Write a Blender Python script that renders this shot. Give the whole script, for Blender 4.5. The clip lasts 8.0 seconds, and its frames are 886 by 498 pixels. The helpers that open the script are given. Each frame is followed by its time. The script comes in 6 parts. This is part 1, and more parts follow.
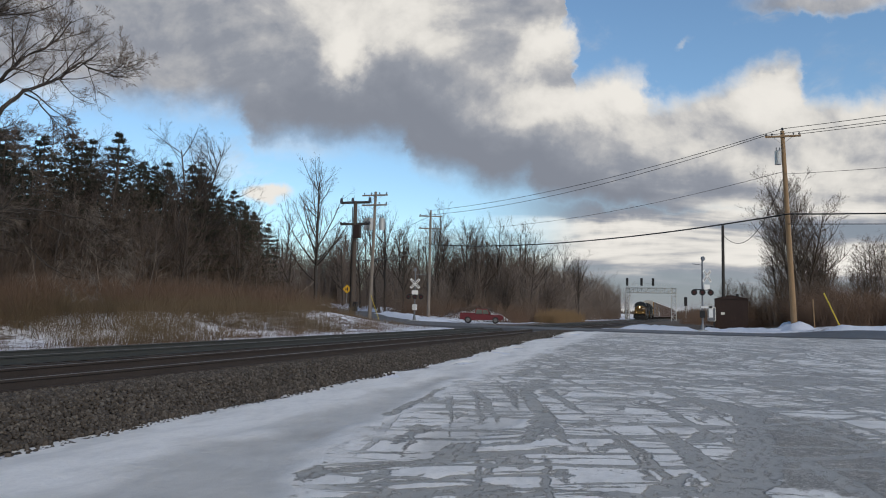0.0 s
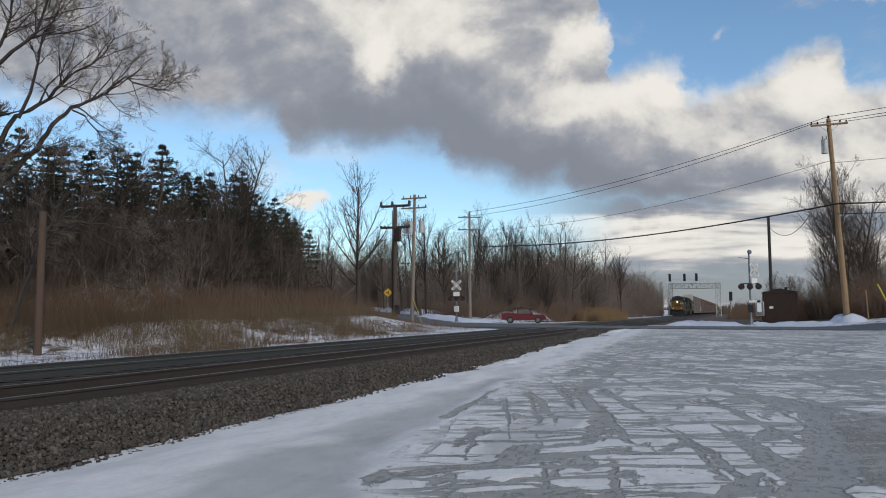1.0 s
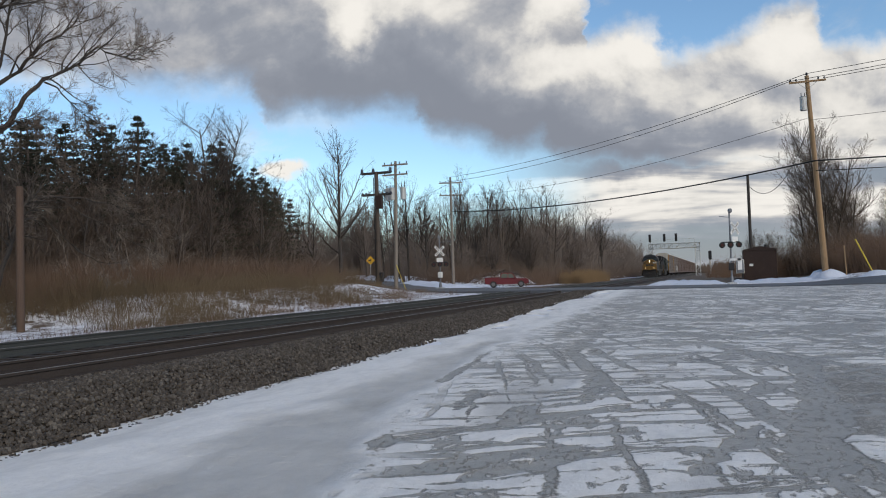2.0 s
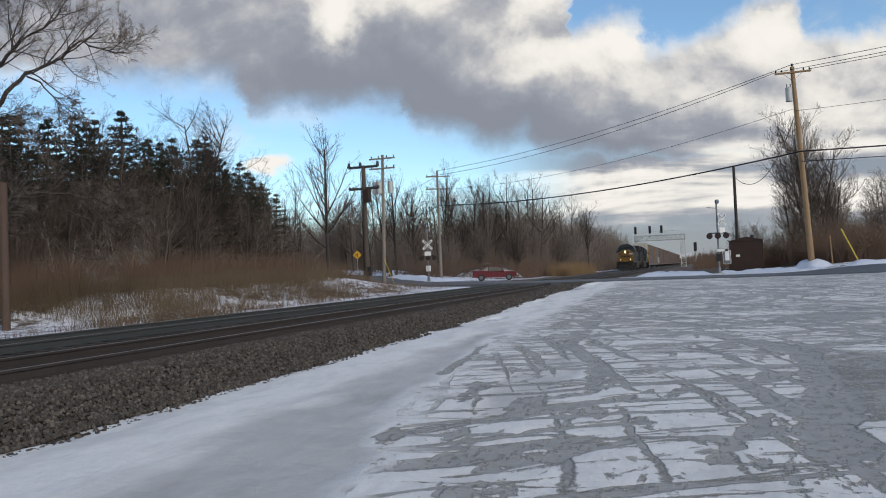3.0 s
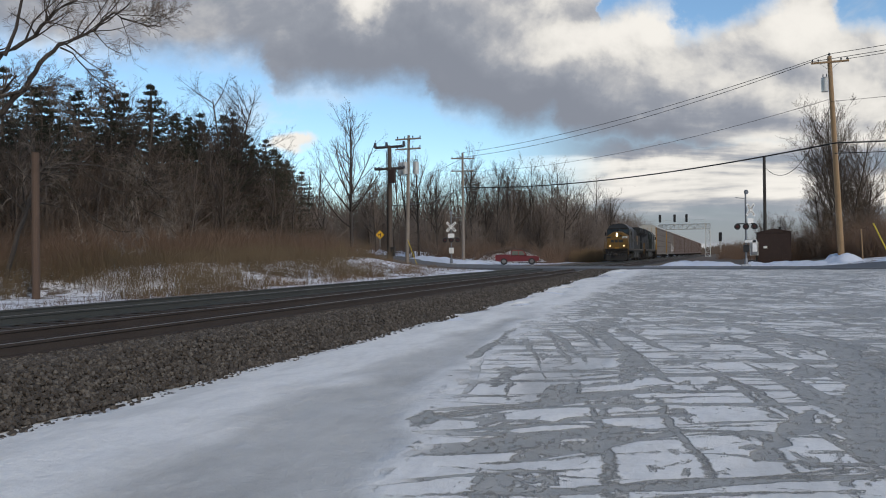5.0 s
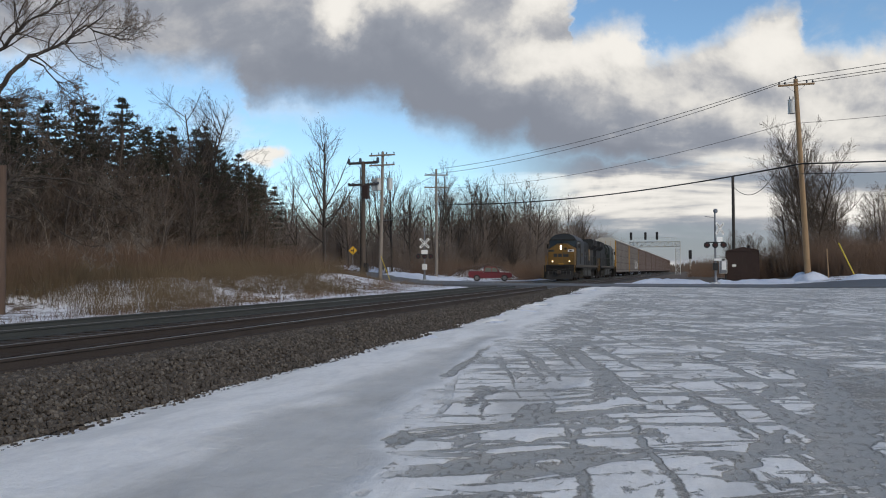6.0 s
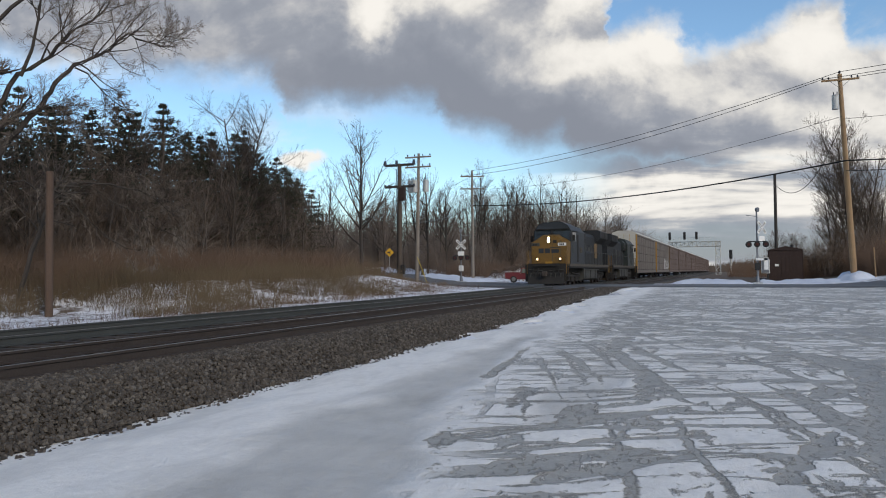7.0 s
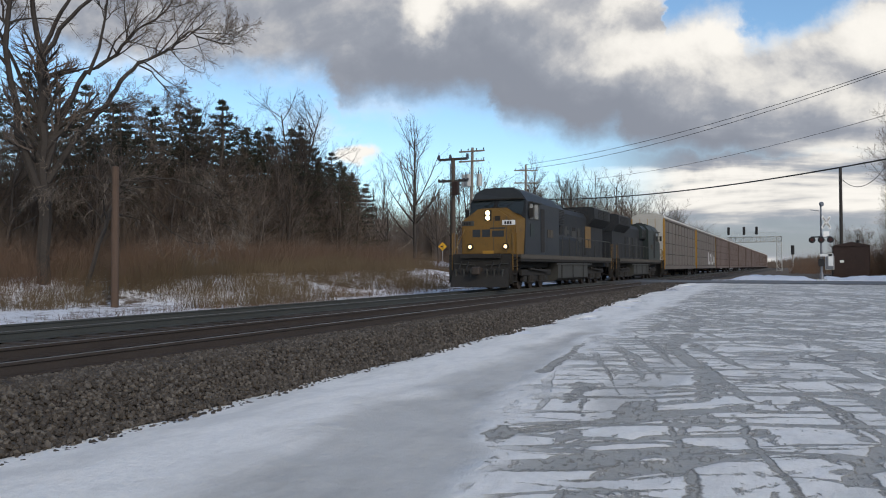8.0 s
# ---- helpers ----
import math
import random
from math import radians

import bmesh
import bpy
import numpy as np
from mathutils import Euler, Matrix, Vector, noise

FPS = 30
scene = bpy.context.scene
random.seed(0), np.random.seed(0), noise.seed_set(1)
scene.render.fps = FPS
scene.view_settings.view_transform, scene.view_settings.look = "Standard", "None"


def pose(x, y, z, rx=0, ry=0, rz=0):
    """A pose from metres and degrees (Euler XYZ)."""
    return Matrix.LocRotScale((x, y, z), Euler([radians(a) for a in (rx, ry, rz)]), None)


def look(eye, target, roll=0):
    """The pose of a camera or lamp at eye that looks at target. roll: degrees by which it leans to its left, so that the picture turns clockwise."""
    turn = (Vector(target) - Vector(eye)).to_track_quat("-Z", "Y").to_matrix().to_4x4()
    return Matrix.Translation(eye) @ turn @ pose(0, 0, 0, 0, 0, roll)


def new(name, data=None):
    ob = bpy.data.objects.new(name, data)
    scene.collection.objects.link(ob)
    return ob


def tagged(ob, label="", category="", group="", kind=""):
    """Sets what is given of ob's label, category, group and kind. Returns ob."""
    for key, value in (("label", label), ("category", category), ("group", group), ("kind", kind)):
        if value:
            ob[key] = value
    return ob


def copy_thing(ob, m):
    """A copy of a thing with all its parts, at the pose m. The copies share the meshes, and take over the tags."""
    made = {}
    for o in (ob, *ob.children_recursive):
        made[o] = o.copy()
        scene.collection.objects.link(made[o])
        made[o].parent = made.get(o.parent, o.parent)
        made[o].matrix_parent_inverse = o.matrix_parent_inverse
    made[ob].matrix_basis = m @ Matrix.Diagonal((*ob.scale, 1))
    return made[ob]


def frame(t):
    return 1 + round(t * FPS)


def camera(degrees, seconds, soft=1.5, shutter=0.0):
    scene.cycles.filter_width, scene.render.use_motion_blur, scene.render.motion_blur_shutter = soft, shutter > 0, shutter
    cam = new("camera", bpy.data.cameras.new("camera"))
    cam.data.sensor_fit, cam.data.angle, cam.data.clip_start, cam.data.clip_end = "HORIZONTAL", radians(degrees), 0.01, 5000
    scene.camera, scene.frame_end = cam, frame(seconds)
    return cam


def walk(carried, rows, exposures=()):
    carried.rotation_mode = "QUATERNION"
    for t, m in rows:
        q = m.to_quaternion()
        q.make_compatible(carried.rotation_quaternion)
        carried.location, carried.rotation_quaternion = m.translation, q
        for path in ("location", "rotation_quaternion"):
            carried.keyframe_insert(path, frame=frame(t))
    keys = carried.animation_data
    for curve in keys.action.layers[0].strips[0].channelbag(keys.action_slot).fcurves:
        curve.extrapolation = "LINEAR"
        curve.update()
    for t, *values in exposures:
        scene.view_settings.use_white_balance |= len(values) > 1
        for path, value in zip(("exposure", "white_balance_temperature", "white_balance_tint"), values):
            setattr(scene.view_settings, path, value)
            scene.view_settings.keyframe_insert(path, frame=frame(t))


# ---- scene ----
cam = camera(60.0, 8.0, soft=1.05)
PATH = [
    (0.0, 0.981, -0.028, 1.710, 94.673, -1.200, 18.058),
    (0.5, 0.989, 0.017, 1.700, 94.433, -0.038, 18.993),
    (1.0, 0.753, -0.050, 1.713, 94.754, 0.221, 21.019),
    (1.5, 0.634, -0.089, 1.710, 93.369, 0.959, 20.522),
    (3.0, 0.298, -0.005, 1.658, 91.741, 2.320, 18.610),
    (3.5, 0.185, 0.002, 1.662, 91.503, 1.578, 19.735),
    (4.0, 0.195, 0.093, 1.633, 89.468, 0.932, 21.122),
    (5.5, 0.042, 0.001, 1.700, 91.189, 0.297, 19.054),
    (6.0, 0.059, -0.006, 1.716, 91.614, 0.211, 18.136),
    (6.5, 0.046, 0.007, 1.707, 91.666, 0.392, 18.511),
    (7.0, 0.000, 0.000, 1.700, 91.752, 0.526, 20.827),
    (7.5, -0.019, -0.033, 1.700, 91.374, 0.046, 22.422),
    (8.0, -0.044, -0.048, 1.699, 91.342, 0.164, 24.746),
]
walk(cam, [(t, pose(x, y, z, rx, ry, rz)) for t, x, y, z, rx, ry, rz in PATH],
     exposures=[(0.0, 0.32), (1.5, 0.38), (3.0, 0.48), (6.0, 0.42), (8.0, 0.54)])


# ---- node helpers ----
class Nodes:
    """Short ways to write node trees."""

    def __init__(self, tree):
        self.t = tree
        tree.nodes.clear()

    def n(self, kind):
        return self.t.nodes.new(kind)

    def vec(self, op):
        node = self.n("ShaderNodeVectorMath")
        node.operation = op
        return node

    def put(self, sock, val):
        if isinstance(val, bpy.types.NodeSocket):
            self.t.links.new(val, sock)
        elif isinstance(val, tuple) and len(val) == 3 and sock.type == "RGBA":
            sock.default_value = (*val, 1)
        else:
            sock.default_value = val

    def m(self, op, a, b=0.0, c=0.0, clamp=False):
        node = self.n("ShaderNodeMath")
        node.operation, node.use_clamp = op, clamp
        for i, v in enumerate((a, b, c)):
            self.put(node.inputs[i], v)
        return node.outputs[0]

    def mix(self, f, a, b, blend="MIX"):
        node = self.n("ShaderNodeMix")
        node.data_type, node.blend_type = "RGBA", blend
        self.put(node.inputs[0], f)
        self.put(node.inputs[6], a)
        self.put(node.inputs[7], b)
        return node.outputs[2]

    def step(self, v, lo, hi, a=0.0, b=1.0):
        node = self.n("ShaderNodeMapRange")
        node.interpolation_type = "SMOOTHSTEP"
        for i, x in enumerate((v, lo, hi, a, b)):
            self.put(node.inputs[i], x)
        return node.outputs[0]

    def noise(self, vec, scale, detail=4.0, rough=0.55, dist=0.0):
        node = self.n("ShaderNodeTexNoise")
        if vec is not None:
            self.put(node.inputs["Vector"], vec)
        node.inputs["Scale"].default_value, node.inputs["Detail"].default_value = scale, detail
        node.inputs["Roughness"].default_value, node.inputs["Distortion"].default_value = rough, dist
        return node.outputs[0]

    def mapping(self, vec, loc=(0, 0, 0), rot=(0, 0, 0), sc=(1, 1, 1)):
        node = self.n("ShaderNodeMapping")
        self.put(node.inputs[0], vec)
        node.inputs[1].default_value, node.inputs[3].default_value = loc, sc
        node.inputs[2].default_value = [radians(a) for a in rot]
        return node.outputs[0]

    def bump(self, h, strength=0.5, dist=0.02, normal=None):
        node = self.n("ShaderNodeBump")
        node.inputs["Strength"].default_value, node.inputs["Distance"].default_value = strength, dist
        self.put(node.inputs["Height"], h)
        if normal is not None:
            self.put(node.inputs["Normal"], normal)
        return node.outputs[0]


# ---- world: low winter sun behind thick broken cloud ----
SUN_AZ, SUN_EL = 125.0, 30.0   # compass-like angle from +Y towards +X, degrees


def make_world():
    w = bpy.data.worlds.new("sky")
    scene.world = w
    w.use_nodes = True
    k = Nodes(w.node_tree)
    gen = k.n("ShaderNodeTexCoord").outputs["Generated"]
    sky = k.n("ShaderNodeTexSky")
    sky.sky_type, sky.sun_disc, sky.sun_elevation, sky.sun_rotation = "NISHITA", False, radians(SUN_EL), radians(SUN_AZ)
    sky.altitude, sky.air_density, sky.dust_density, sky.ozone_density = 100, 1.0, 0.3, 2.0
    # flat chart of the sky round the way the road lies: u to the right, v up
    turned = k.n("ShaderNodeVectorRotate")
    turned.rotation_type, turned.invert = "EULER_XYZ", True
    k.put(turned.inputs[0], gen)
    turned.inputs["Rotation"].default_value = (radians(4.7), 0, radians(18.0))
    s = k.n("ShaderNodeSeparateXYZ")
    k.put(s.inputs[0], turned.outputs[0])
    deep = k.m("MAXIMUM", k.m("ABSOLUTE", s.outputs[1]), 0.22)
    u, v = k.m("DIVIDE", s.outputs[0], deep), k.m("DIVIDE", s.outputs[2], deep)

    def chart(du=0.0, dv=0.0, su=1.0, sv=1.0):
        c = k.n("ShaderNodeCombineXYZ")
        k.put(c.inputs[0], k.m("MULTIPLY_ADD", u, su, du * su)), k.put(c.inputs[1], k.m("MULTIPLY_ADD", v, sv, dv * sv))
        return c.outputs[0]

    flat = chart()
    n1, n2 = k.noise(flat, 4.5, 6.0, 0.6), k.noise(chart(7.3, 2.1), 4.5, 6.0, 0.6)
    f1, f2 = k.noise(chart(1.7, 5.2), 16.0, 5.0, 0.62), k.noise(chart(9.1, 3.3), 16.0, 5.0, 0.62)

    def bent(base, a, b, amount, small):
        return k.m("ADD", base, k.m("ADD", k.m("MULTIPLY_ADD", a, amount, -amount / 2), k.m("MULTIPLY_ADD", b, small, -small / 2)))

    wu, wv = bent(u, n1, f1, 0.10, 0.05), bent(v, n2, f2, 0.075, 0.05)

    def along(rows):
        """A height that varies along u, straight between the given pairs."""
        ramp = k.n("ShaderNodeValToRGB")
        k.put(ramp.inputs[0], k.m("MULTIPLY_ADD", wu, 1 / 1.8, 0.75 / 1.8))
        e = ramp.color_ramp.elements
        while len(e) < len(rows):
            e.new(0.5)
        for i, (a, b) in enumerate(rows):
            e[i].position = (a + 0.75) / 1.8
            g = (b + 0.2) / 1.0
            e[i].color = (g, g, g, 1)
        return k.m("SUBTRACT", ramp.outputs[0], 0.2)

    low, high = along(CLOUD_BASE), along(CLOUD_TOP)

    def blob(cx, cy, rx, ry, turn, amount):
        """A soft oval."""
        a, b = math.cos(radians(turn)), math.sin(radians(turn))
        dx, dy = k.m("SUBTRACT", wu, cx), k.m("SUBTRACT", wv, cy)
        p = k.m("ADD", k.m("MULTIPLY", dx, a / rx), k.m("MULTIPLY", dy, b / rx))
        q = k.m("ADD", k.m("MULTIPLY", dx, -b / ry), k.m("MULTIPLY", dy, a / ry))
        r = k.m("ADD", k.m("MULTIPLY", p, p), k.m("MULTIPLY", q, q))
        return k.m("MULTIPLY", k.m("POWER", 2.718, k.m("MULTIPLY", r, -1.0)), amount)

    def total(rows):
        out = blob(*rows[0])
        for row in rows[1:]:
            out = k.m("ADD", out, blob(*row))
        return out

    under = k.step(k.m("SUBTRACT", wv, low), -0.028, 0.035)
    over = k.step(k.m("SUBTRACT", high, wv), -0.018, 0.02)
    alpha = k.m("MULTIPLY", under, over)
    alpha = k.m("MAXIMUM", alpha, k.step(total(CLOUD_EXTRA), 0.32, 0.75))
    wisps = k.m("MULTIPLY", k.step(k.noise(chart(3.0, 1.0, 1.0, 1.9), 5.0, 7.0, 0.62, 0.4), 0.54, 0.80), 0.55)
    alpha = k.m("MAXIMUM", alpha, wisps)
    # flat layers low over the far end of the road
    layer = k.noise(chart(0.4, 0.2, 1.3, 9.0), 2.6, 6.0, 0.55, 0.3)
    low_layers = k.m("MULTIPLY", k.step(wu, 0.0, 0.20), k.m("MULTIPLY", k.step(wv, 0.085, 0.045), k.step(layer, 0.36, 0.52, 0.9, 1.0)))
    alpha = k.m("MAXIMUM", alpha, low_layers)
    # relief: the side towards the light is brighter
    def lumps(du, dv):
        return k.m("ADD", k.noise(chart(du, dv, 1.0, 1.3), 6.0, 8.0, 0.55, 0.25), k.m("MULTIPLY", k.noise(chart(du, dv), 19.0, 5.0, 0.6), 0.22))
    relief = k.m("SUBTRACT", lumps(0.0, 0.0), lumps(0.012, 0.022))
    lowsky = k.step(v, 0.02, 0.12, 1.0, 0.0)
    shade = k.m("ADD", total(CLOUD_LIGHT), k.m("MULTIPLY", relief, k.step(v, 0.0, 0.10, 0.6, 2.1)))
    shade = k.m("ADD", shade, k.m("MULTIPLY", k.m("SUBTRACT", k.noise(flat, 3.4, 6.0, 0.55), 0.5), 0.9))
    shade = k.m("ADD", shade, k.m("MULTIPLY", lowsky, k.m("MULTIPLY_ADD", layer, 6.4, -3.05)))
    shade = k.m("ADD", shade, k.step(alpha, 0.2, 0.95, 0.35, 0.0))
    # the sky behind, on the sun's side, is lit
    shade = k.m("ADD", shade, k.step(s.outputs[1], 0.35, -0.4, 0.0, 0.9))
    lit = k.step(shade, -0.75, 0.95)
    ramp = k.n("ShaderNodeValToRGB")
    k.put(ramp.inputs[0], lit)
    e = ramp.color_ramp.elements
    e[0].position, e[0].color = 0.0, (0.225, 0.245, 0.29, 1)
    e[1].position, e[1].color = 1.0, (0.82, 0.79, 0.74, 1)
    for at, col in ((0.3, (0.28, 0.30, 0.345)), (0.55, (0.42, 0.425, 0.445)), (0.8, (0.68, 0.66, 0.625))):
        e.new(at).color = (*col, 1)
    cloud = k.vec("SCALE")
    k.put(cloud.inputs[0], ramp.outputs[0])
    cloud.inputs["Scale"].default_value = CLOUD_GAIN / SKY_STRENGTH
    blue = k.vec("MULTIPLY")
    k.put(blue.inputs[0], sky.outputs[0])
    blue.inputs[1].default_value = BLUE_GAIN
    both = k.mix(alpha, blue.outputs[0], cloud.outputs[0])
    bg = k.n("ShaderNodeBackground")
    k.put(bg.inputs[0], both)
    bg.inputs[1].default_value = SKY_STRENGTH
    out = k.n("ShaderNodeOutputWorld")
    k.put(out.inputs[0], bg.outputs[0])


SKY_STRENGTH, CLOUD_GAIN = 0.12, 0.82
BLUE_GAIN = (0.83, 0.94, 0.97)
CLOUD_BASE = [(-0.75, 0.24), (-0.50, 0.185), (-0.43, 0.182), (-0.355, 0.178), (-0.262, 0.172), (-0.246, 0.136), (-0.15, 0.130), (-0.062, 0.132), (-0.05, 0.104),
              (0.026, 0.090), (0.056, 0.066), (0.107, 0.064), (0.122, 0.045), (0.22, 0.042), (0.35, 0.03), (0.60, 0.02), (1.0, 0.0)]
CLOUD_TOP = [(-0.75, 0.8), (0.11, 0.8), (0.140, 0.305), (0.162, 0.265), (0.170, 0.225), (0.218, 0.233), (0.255, 0.222), (0.272, 0.192), (0.306, 0.198), (0.343, 0.222),
             (0.432, 0.256), (0.455, 0.250), (0.470, 0.208), (0.527, 0.207), (0.577, 0.222), (0.75, 0.28), (1.0, 0.6)]
CLOUD_EXTRA = [
    (0.50, 0.335, 0.16, 0.022, 4, 0.8),
    (0.30, 0.272, 0.03, 0.010, 20, 0.5),
    (-0.225, 0.065, 0.045, 0.022, 0, 0.9),
    (-0.245, 0.145, 0.025, 0.018, 30, 0.6),
    (-0.50, 0.215, 0.05, 0.03, 20, 0.6),
]
CLOUD_LIGHT = [
    (-0.06, 0.305, 0.09, 0.045, 10, 0.75),
    (-0.135, 0.245, 0.03, 0.04, 20, 1.0),
    (-0.22, 0.31, 0.10, 0.03, 0, 0.35),
    (0.13, 0.265, 0.045, 0.025, 10, 0.9),
    (0.16, 0.195, 0.10, 0.032, 8, 0.8),
    (0.24, 0.205, 0.05, 0.03, 10, 0.5),
    (0.29, 0.15, 0.08, 0.04, -10, 0.45),
    (0.42, 0.215, 0.07, 0.035, 15, 0.8),
    (0.56, 0.20, 0.10, 0.03, 10, 0.6),
    (-0.33, 0.24, 0.12, 0.05, -20, -0.30),
    (-0.17, 0.165, 0.11, 0.035, 0, -0.75),
    (-0.05, 0.19, 0.09, 0.05, -10, -0.35),
    (0.06, 0.11, 0.11, 0.035, -10, -0.85),
    (0.20, 0.07, 0.11, 0.025, -5, -0.70),
    (0.36, 0.075, 0.12, 0.03, -5, -0.2),
    (0.50, 0.11, 0.14, 0.06, 0, 0.45),
    (0.18, 0.018, 0.12, 0.014, 2, 0.6),
    (0.30, -0.035, 0.14, 0.010, 0, 0.25),
    (-0.22, 0.07, 0.06, 0.03, 0, 0.9),
]
make_world()
sun = new("sun", bpy.data.lights.new("sun", "SUN"))
sun.data.energy, sun.data.angle, sun.data.color = 1.15, radians(16), (1.0, 0.86, 0.70)
_a, _e = radians(SUN_AZ), radians(SUN_EL)
sun.matrix_world = look((math.sin(_a) * math.cos(_e) * 50, math.cos(_a) * math.cos(_e) * 50, math.sin(_e) * 50), (0, 0, 0))


# ---- materials ----
def material(name, base, rough=0.7, metal=0.0, vary=0.25, scale=3.0, fine=40.0, bump=0.15, dist=0.01, second=None, patch=(0.45, 0.7), spec=0.4, each=0.0):
    """A painted or natural surface: base colour with variation at two scales, an optional second colour in patches, fine relief."""
    m = bpy.data.materials.new(name)
    m.use_nodes = True
    k = Nodes(m.node_tree)
    co = k.n("ShaderNodeTexCoord").outputs["Object"]
    a, b = k.noise(co, scale, 5.0, 0.6), k.noise(co, fine, 4.0, 0.6)
    col = k.mix(k.m("MULTIPLY", a, 1.0), tuple(c * (1 - vary) for c in base), tuple(min(1, c * (1 + vary)) for c in base))
    if second:
        col = k.mix(k.step(k.m("ADD", k.m("MULTIPLY", k.noise(co, scale * 2.3, 7.0, 0.65, 0.4), 0.75), k.m("MULTIPLY", b, 0.25)), *patch), col, second)
    col = k.mix(k.step(b, 0.35, 0.7, 0.0, 0.35), col, tuple(c * 0.6 for c in base))
    if each:
        rnd = k.n("ShaderNodeObjectInfo").outputs["Random"]
        val = k.n("ShaderNodeHueSaturation")
        k.put(val.inputs["Value"], k.m("ADD", k.m("MULTIPLY", rnd, 2 * each), 1 - each))
        k.put(val.inputs["Color"], col)
        col = val.outputs[0]
    p = k.n("ShaderNodeBsdfPrincipled")
    k.put(p.inputs["Base Color"], col)
    k.put(p.inputs["Roughness"], k.m("ADD", k.m("MULTIPLY", b, 0.25), rough - 0.12, clamp=True))
    p.inputs["Metallic"].default_value, p.inputs["Specular IOR Level"].default_value = metal, spec
    if bump:
        k.put(p.inputs["Normal"], k.bump(k.m("ADD", b, k.m("MULTIPLY", a, 0.6)), bump, dist))
    out = k.n("ShaderNodeOutputMaterial")
    k.put(out.inputs[0], p.outputs[0])
    return m


def glow(name, colour, strength):
    m = bpy.data.materials.new(name)
    m.use_nodes = True
    k = Nodes(m.node_tree)
    e = k.n("ShaderNodeEmission")
    e.inputs[0].default_value, e.inputs[1].default_value = (*colour, 1), strength
    k.put(k.n("ShaderNodeOutputMaterial").inputs[0], e.outputs[0])
    return m


def glass(name, tint=(0.05, 0.06, 0.06)):
    m = bpy.data.materials.new(name)
    m.use_nodes = True
    k = Nodes(m.node_tree)
    p = k.n("ShaderNodeBsdfPrincipled")
    p.inputs["Base Color"].default_value, p.inputs["Roughness"].default_value = (*tint, 1), 0.06
    p.inputs["Specular IOR Level"].default_value = 0.8
    k.put(k.n("ShaderNodeOutputMaterial").inputs[0], p.outputs[0])
    return m


def snow_lot_material():
    """Packed snow worn to grey ice by tyres: the mesh says how bare each spot is driven, the grain here breaks the edges."""
    m = bpy.data.materials.new("packed_snow_and_ice")
    m.use_nodes = True
    k = Nodes(m.node_tree)
    co = k.n("ShaderNodeTexCoord").outputs["Object"]
    s = k.n("ShaderNodeSeparateXYZ")
    k.put(s.inputs[0], co)
    x, y = s.outputs[0], s.outputs[1]

    def stored(name):
        a = k.n("ShaderNodeAttribute")
        a.attribute_name = name
        return a.outputs["Fac"]

    bare, ice_sheet, driven = stored("bare"), stored("ice"), stored("driven")
    mid = k.noise(co, 0.9, 6.0, 0.6, 0.3)
    fine = k.noise(co, 9.0, 6.0, 0.65)
    ragged = k.noise(co, 26.0, 5.0, 0.7)
    grain = k.noise(co, 60.0, 4.0, 0.6)
    torn = k.m("ADD", k.m("MULTIPLY_ADD", fine, 0.5, -0.25), k.m("MULTIPLY_ADD", ragged, 0.45, -0.225))

    def ruts(cx, cy, width, run, seed, lo):
        """Rings of narrow tyre ruts round a turning centre, broken along their run."""
        dx, dy = k.m("SUBTRACT", x, cx), k.m("SUBTRACT", y, cy)
        r = k.m("SQRT", k.m("ADD", k.m("MULTIPLY", dx, dx), k.m("MULTIPLY", dy, dy)))
        r = k.m("ADD", r, k.m("ADD", k.m("MULTIPLY", mid, 0.30), k.m("MULTIPLY", fine, 0.06)))
        c = k.n("ShaderNodeCombineXYZ")
        k.put(c.inputs[0], k.m("MULTIPLY", r, 1.0 / width))
        k.put(c.inputs[1], k.m("MULTIPLY", k.m("ARCTAN2", dy, dx), math.hypot(cx, cy - 10) / run))
        c.inputs[2].default_value = seed
        return k.step(k.m("ADD", k.noise(c.outputs[0], 1.0, 2.0, 0.45), k.m("MULTIPLY", torn, 0.2)), lo - 0.012, lo + 0.022)

    worn = k.step(k.m("ADD", bare, torn), 0.40, 0.60)
    for c in (ruts(10.0, -14.0, 0.24, 5.0, 1.3, 0.60), ruts(-60.0, -6.0, 0.36, 9.0, 7.1, 0.59), ruts(2.0, -30.0, 0.20, 6.0, 4.4, 0.615), ruts(-14.0, 32.0, 0.30, 7.0, 9.7, 0.62)):
        worn = k.m("MAXIMUM", worn, k.m("MULTIPLY", c, driven))
    # torn patches where the crust has lifted
    crust = k.noise(k.mapping(co, rot=(0, 0, 28), sc=(1.0, 0.55, 1)), 1.7, 7.0, 0.66, 0.4)
    worn = k.m("MAXIMUM", worn, k.m("MULTIPLY", k.step(crust, 0.565, 0.60), k.m("MULTIPLY", driven, 0.9)))
    # windblown and scraped streaks farther out, lying across the lot
    streak = k.step(k.noise(k.mapping(co, rot=(0, 0, 14), sc=(0.34, 0.95, 1)), 1.0, 8.0, 0.70, 0.5), 0.535, 0.575)
    worn = k.m("MAXIMUM", worn, k.m("MULTIPLY", streak, k.m("MULTIPLY", driven, k.step(y, 10, 19, 0.0, 0.95))))
    scrape = k.step(k.noise(k.mapping(co, rot=(0, 0, -20), sc=(0.9, 2.2, 1)), 1.0, 8.0, 0.72, 0.6), 0.56, 0.60)
    worn = k.m("MAXIMUM", worn, k.m("MULTIPLY", scrape, k.m("MULTIPLY", driven, k.step(y, 12, 20, 0.0, 1.0))))
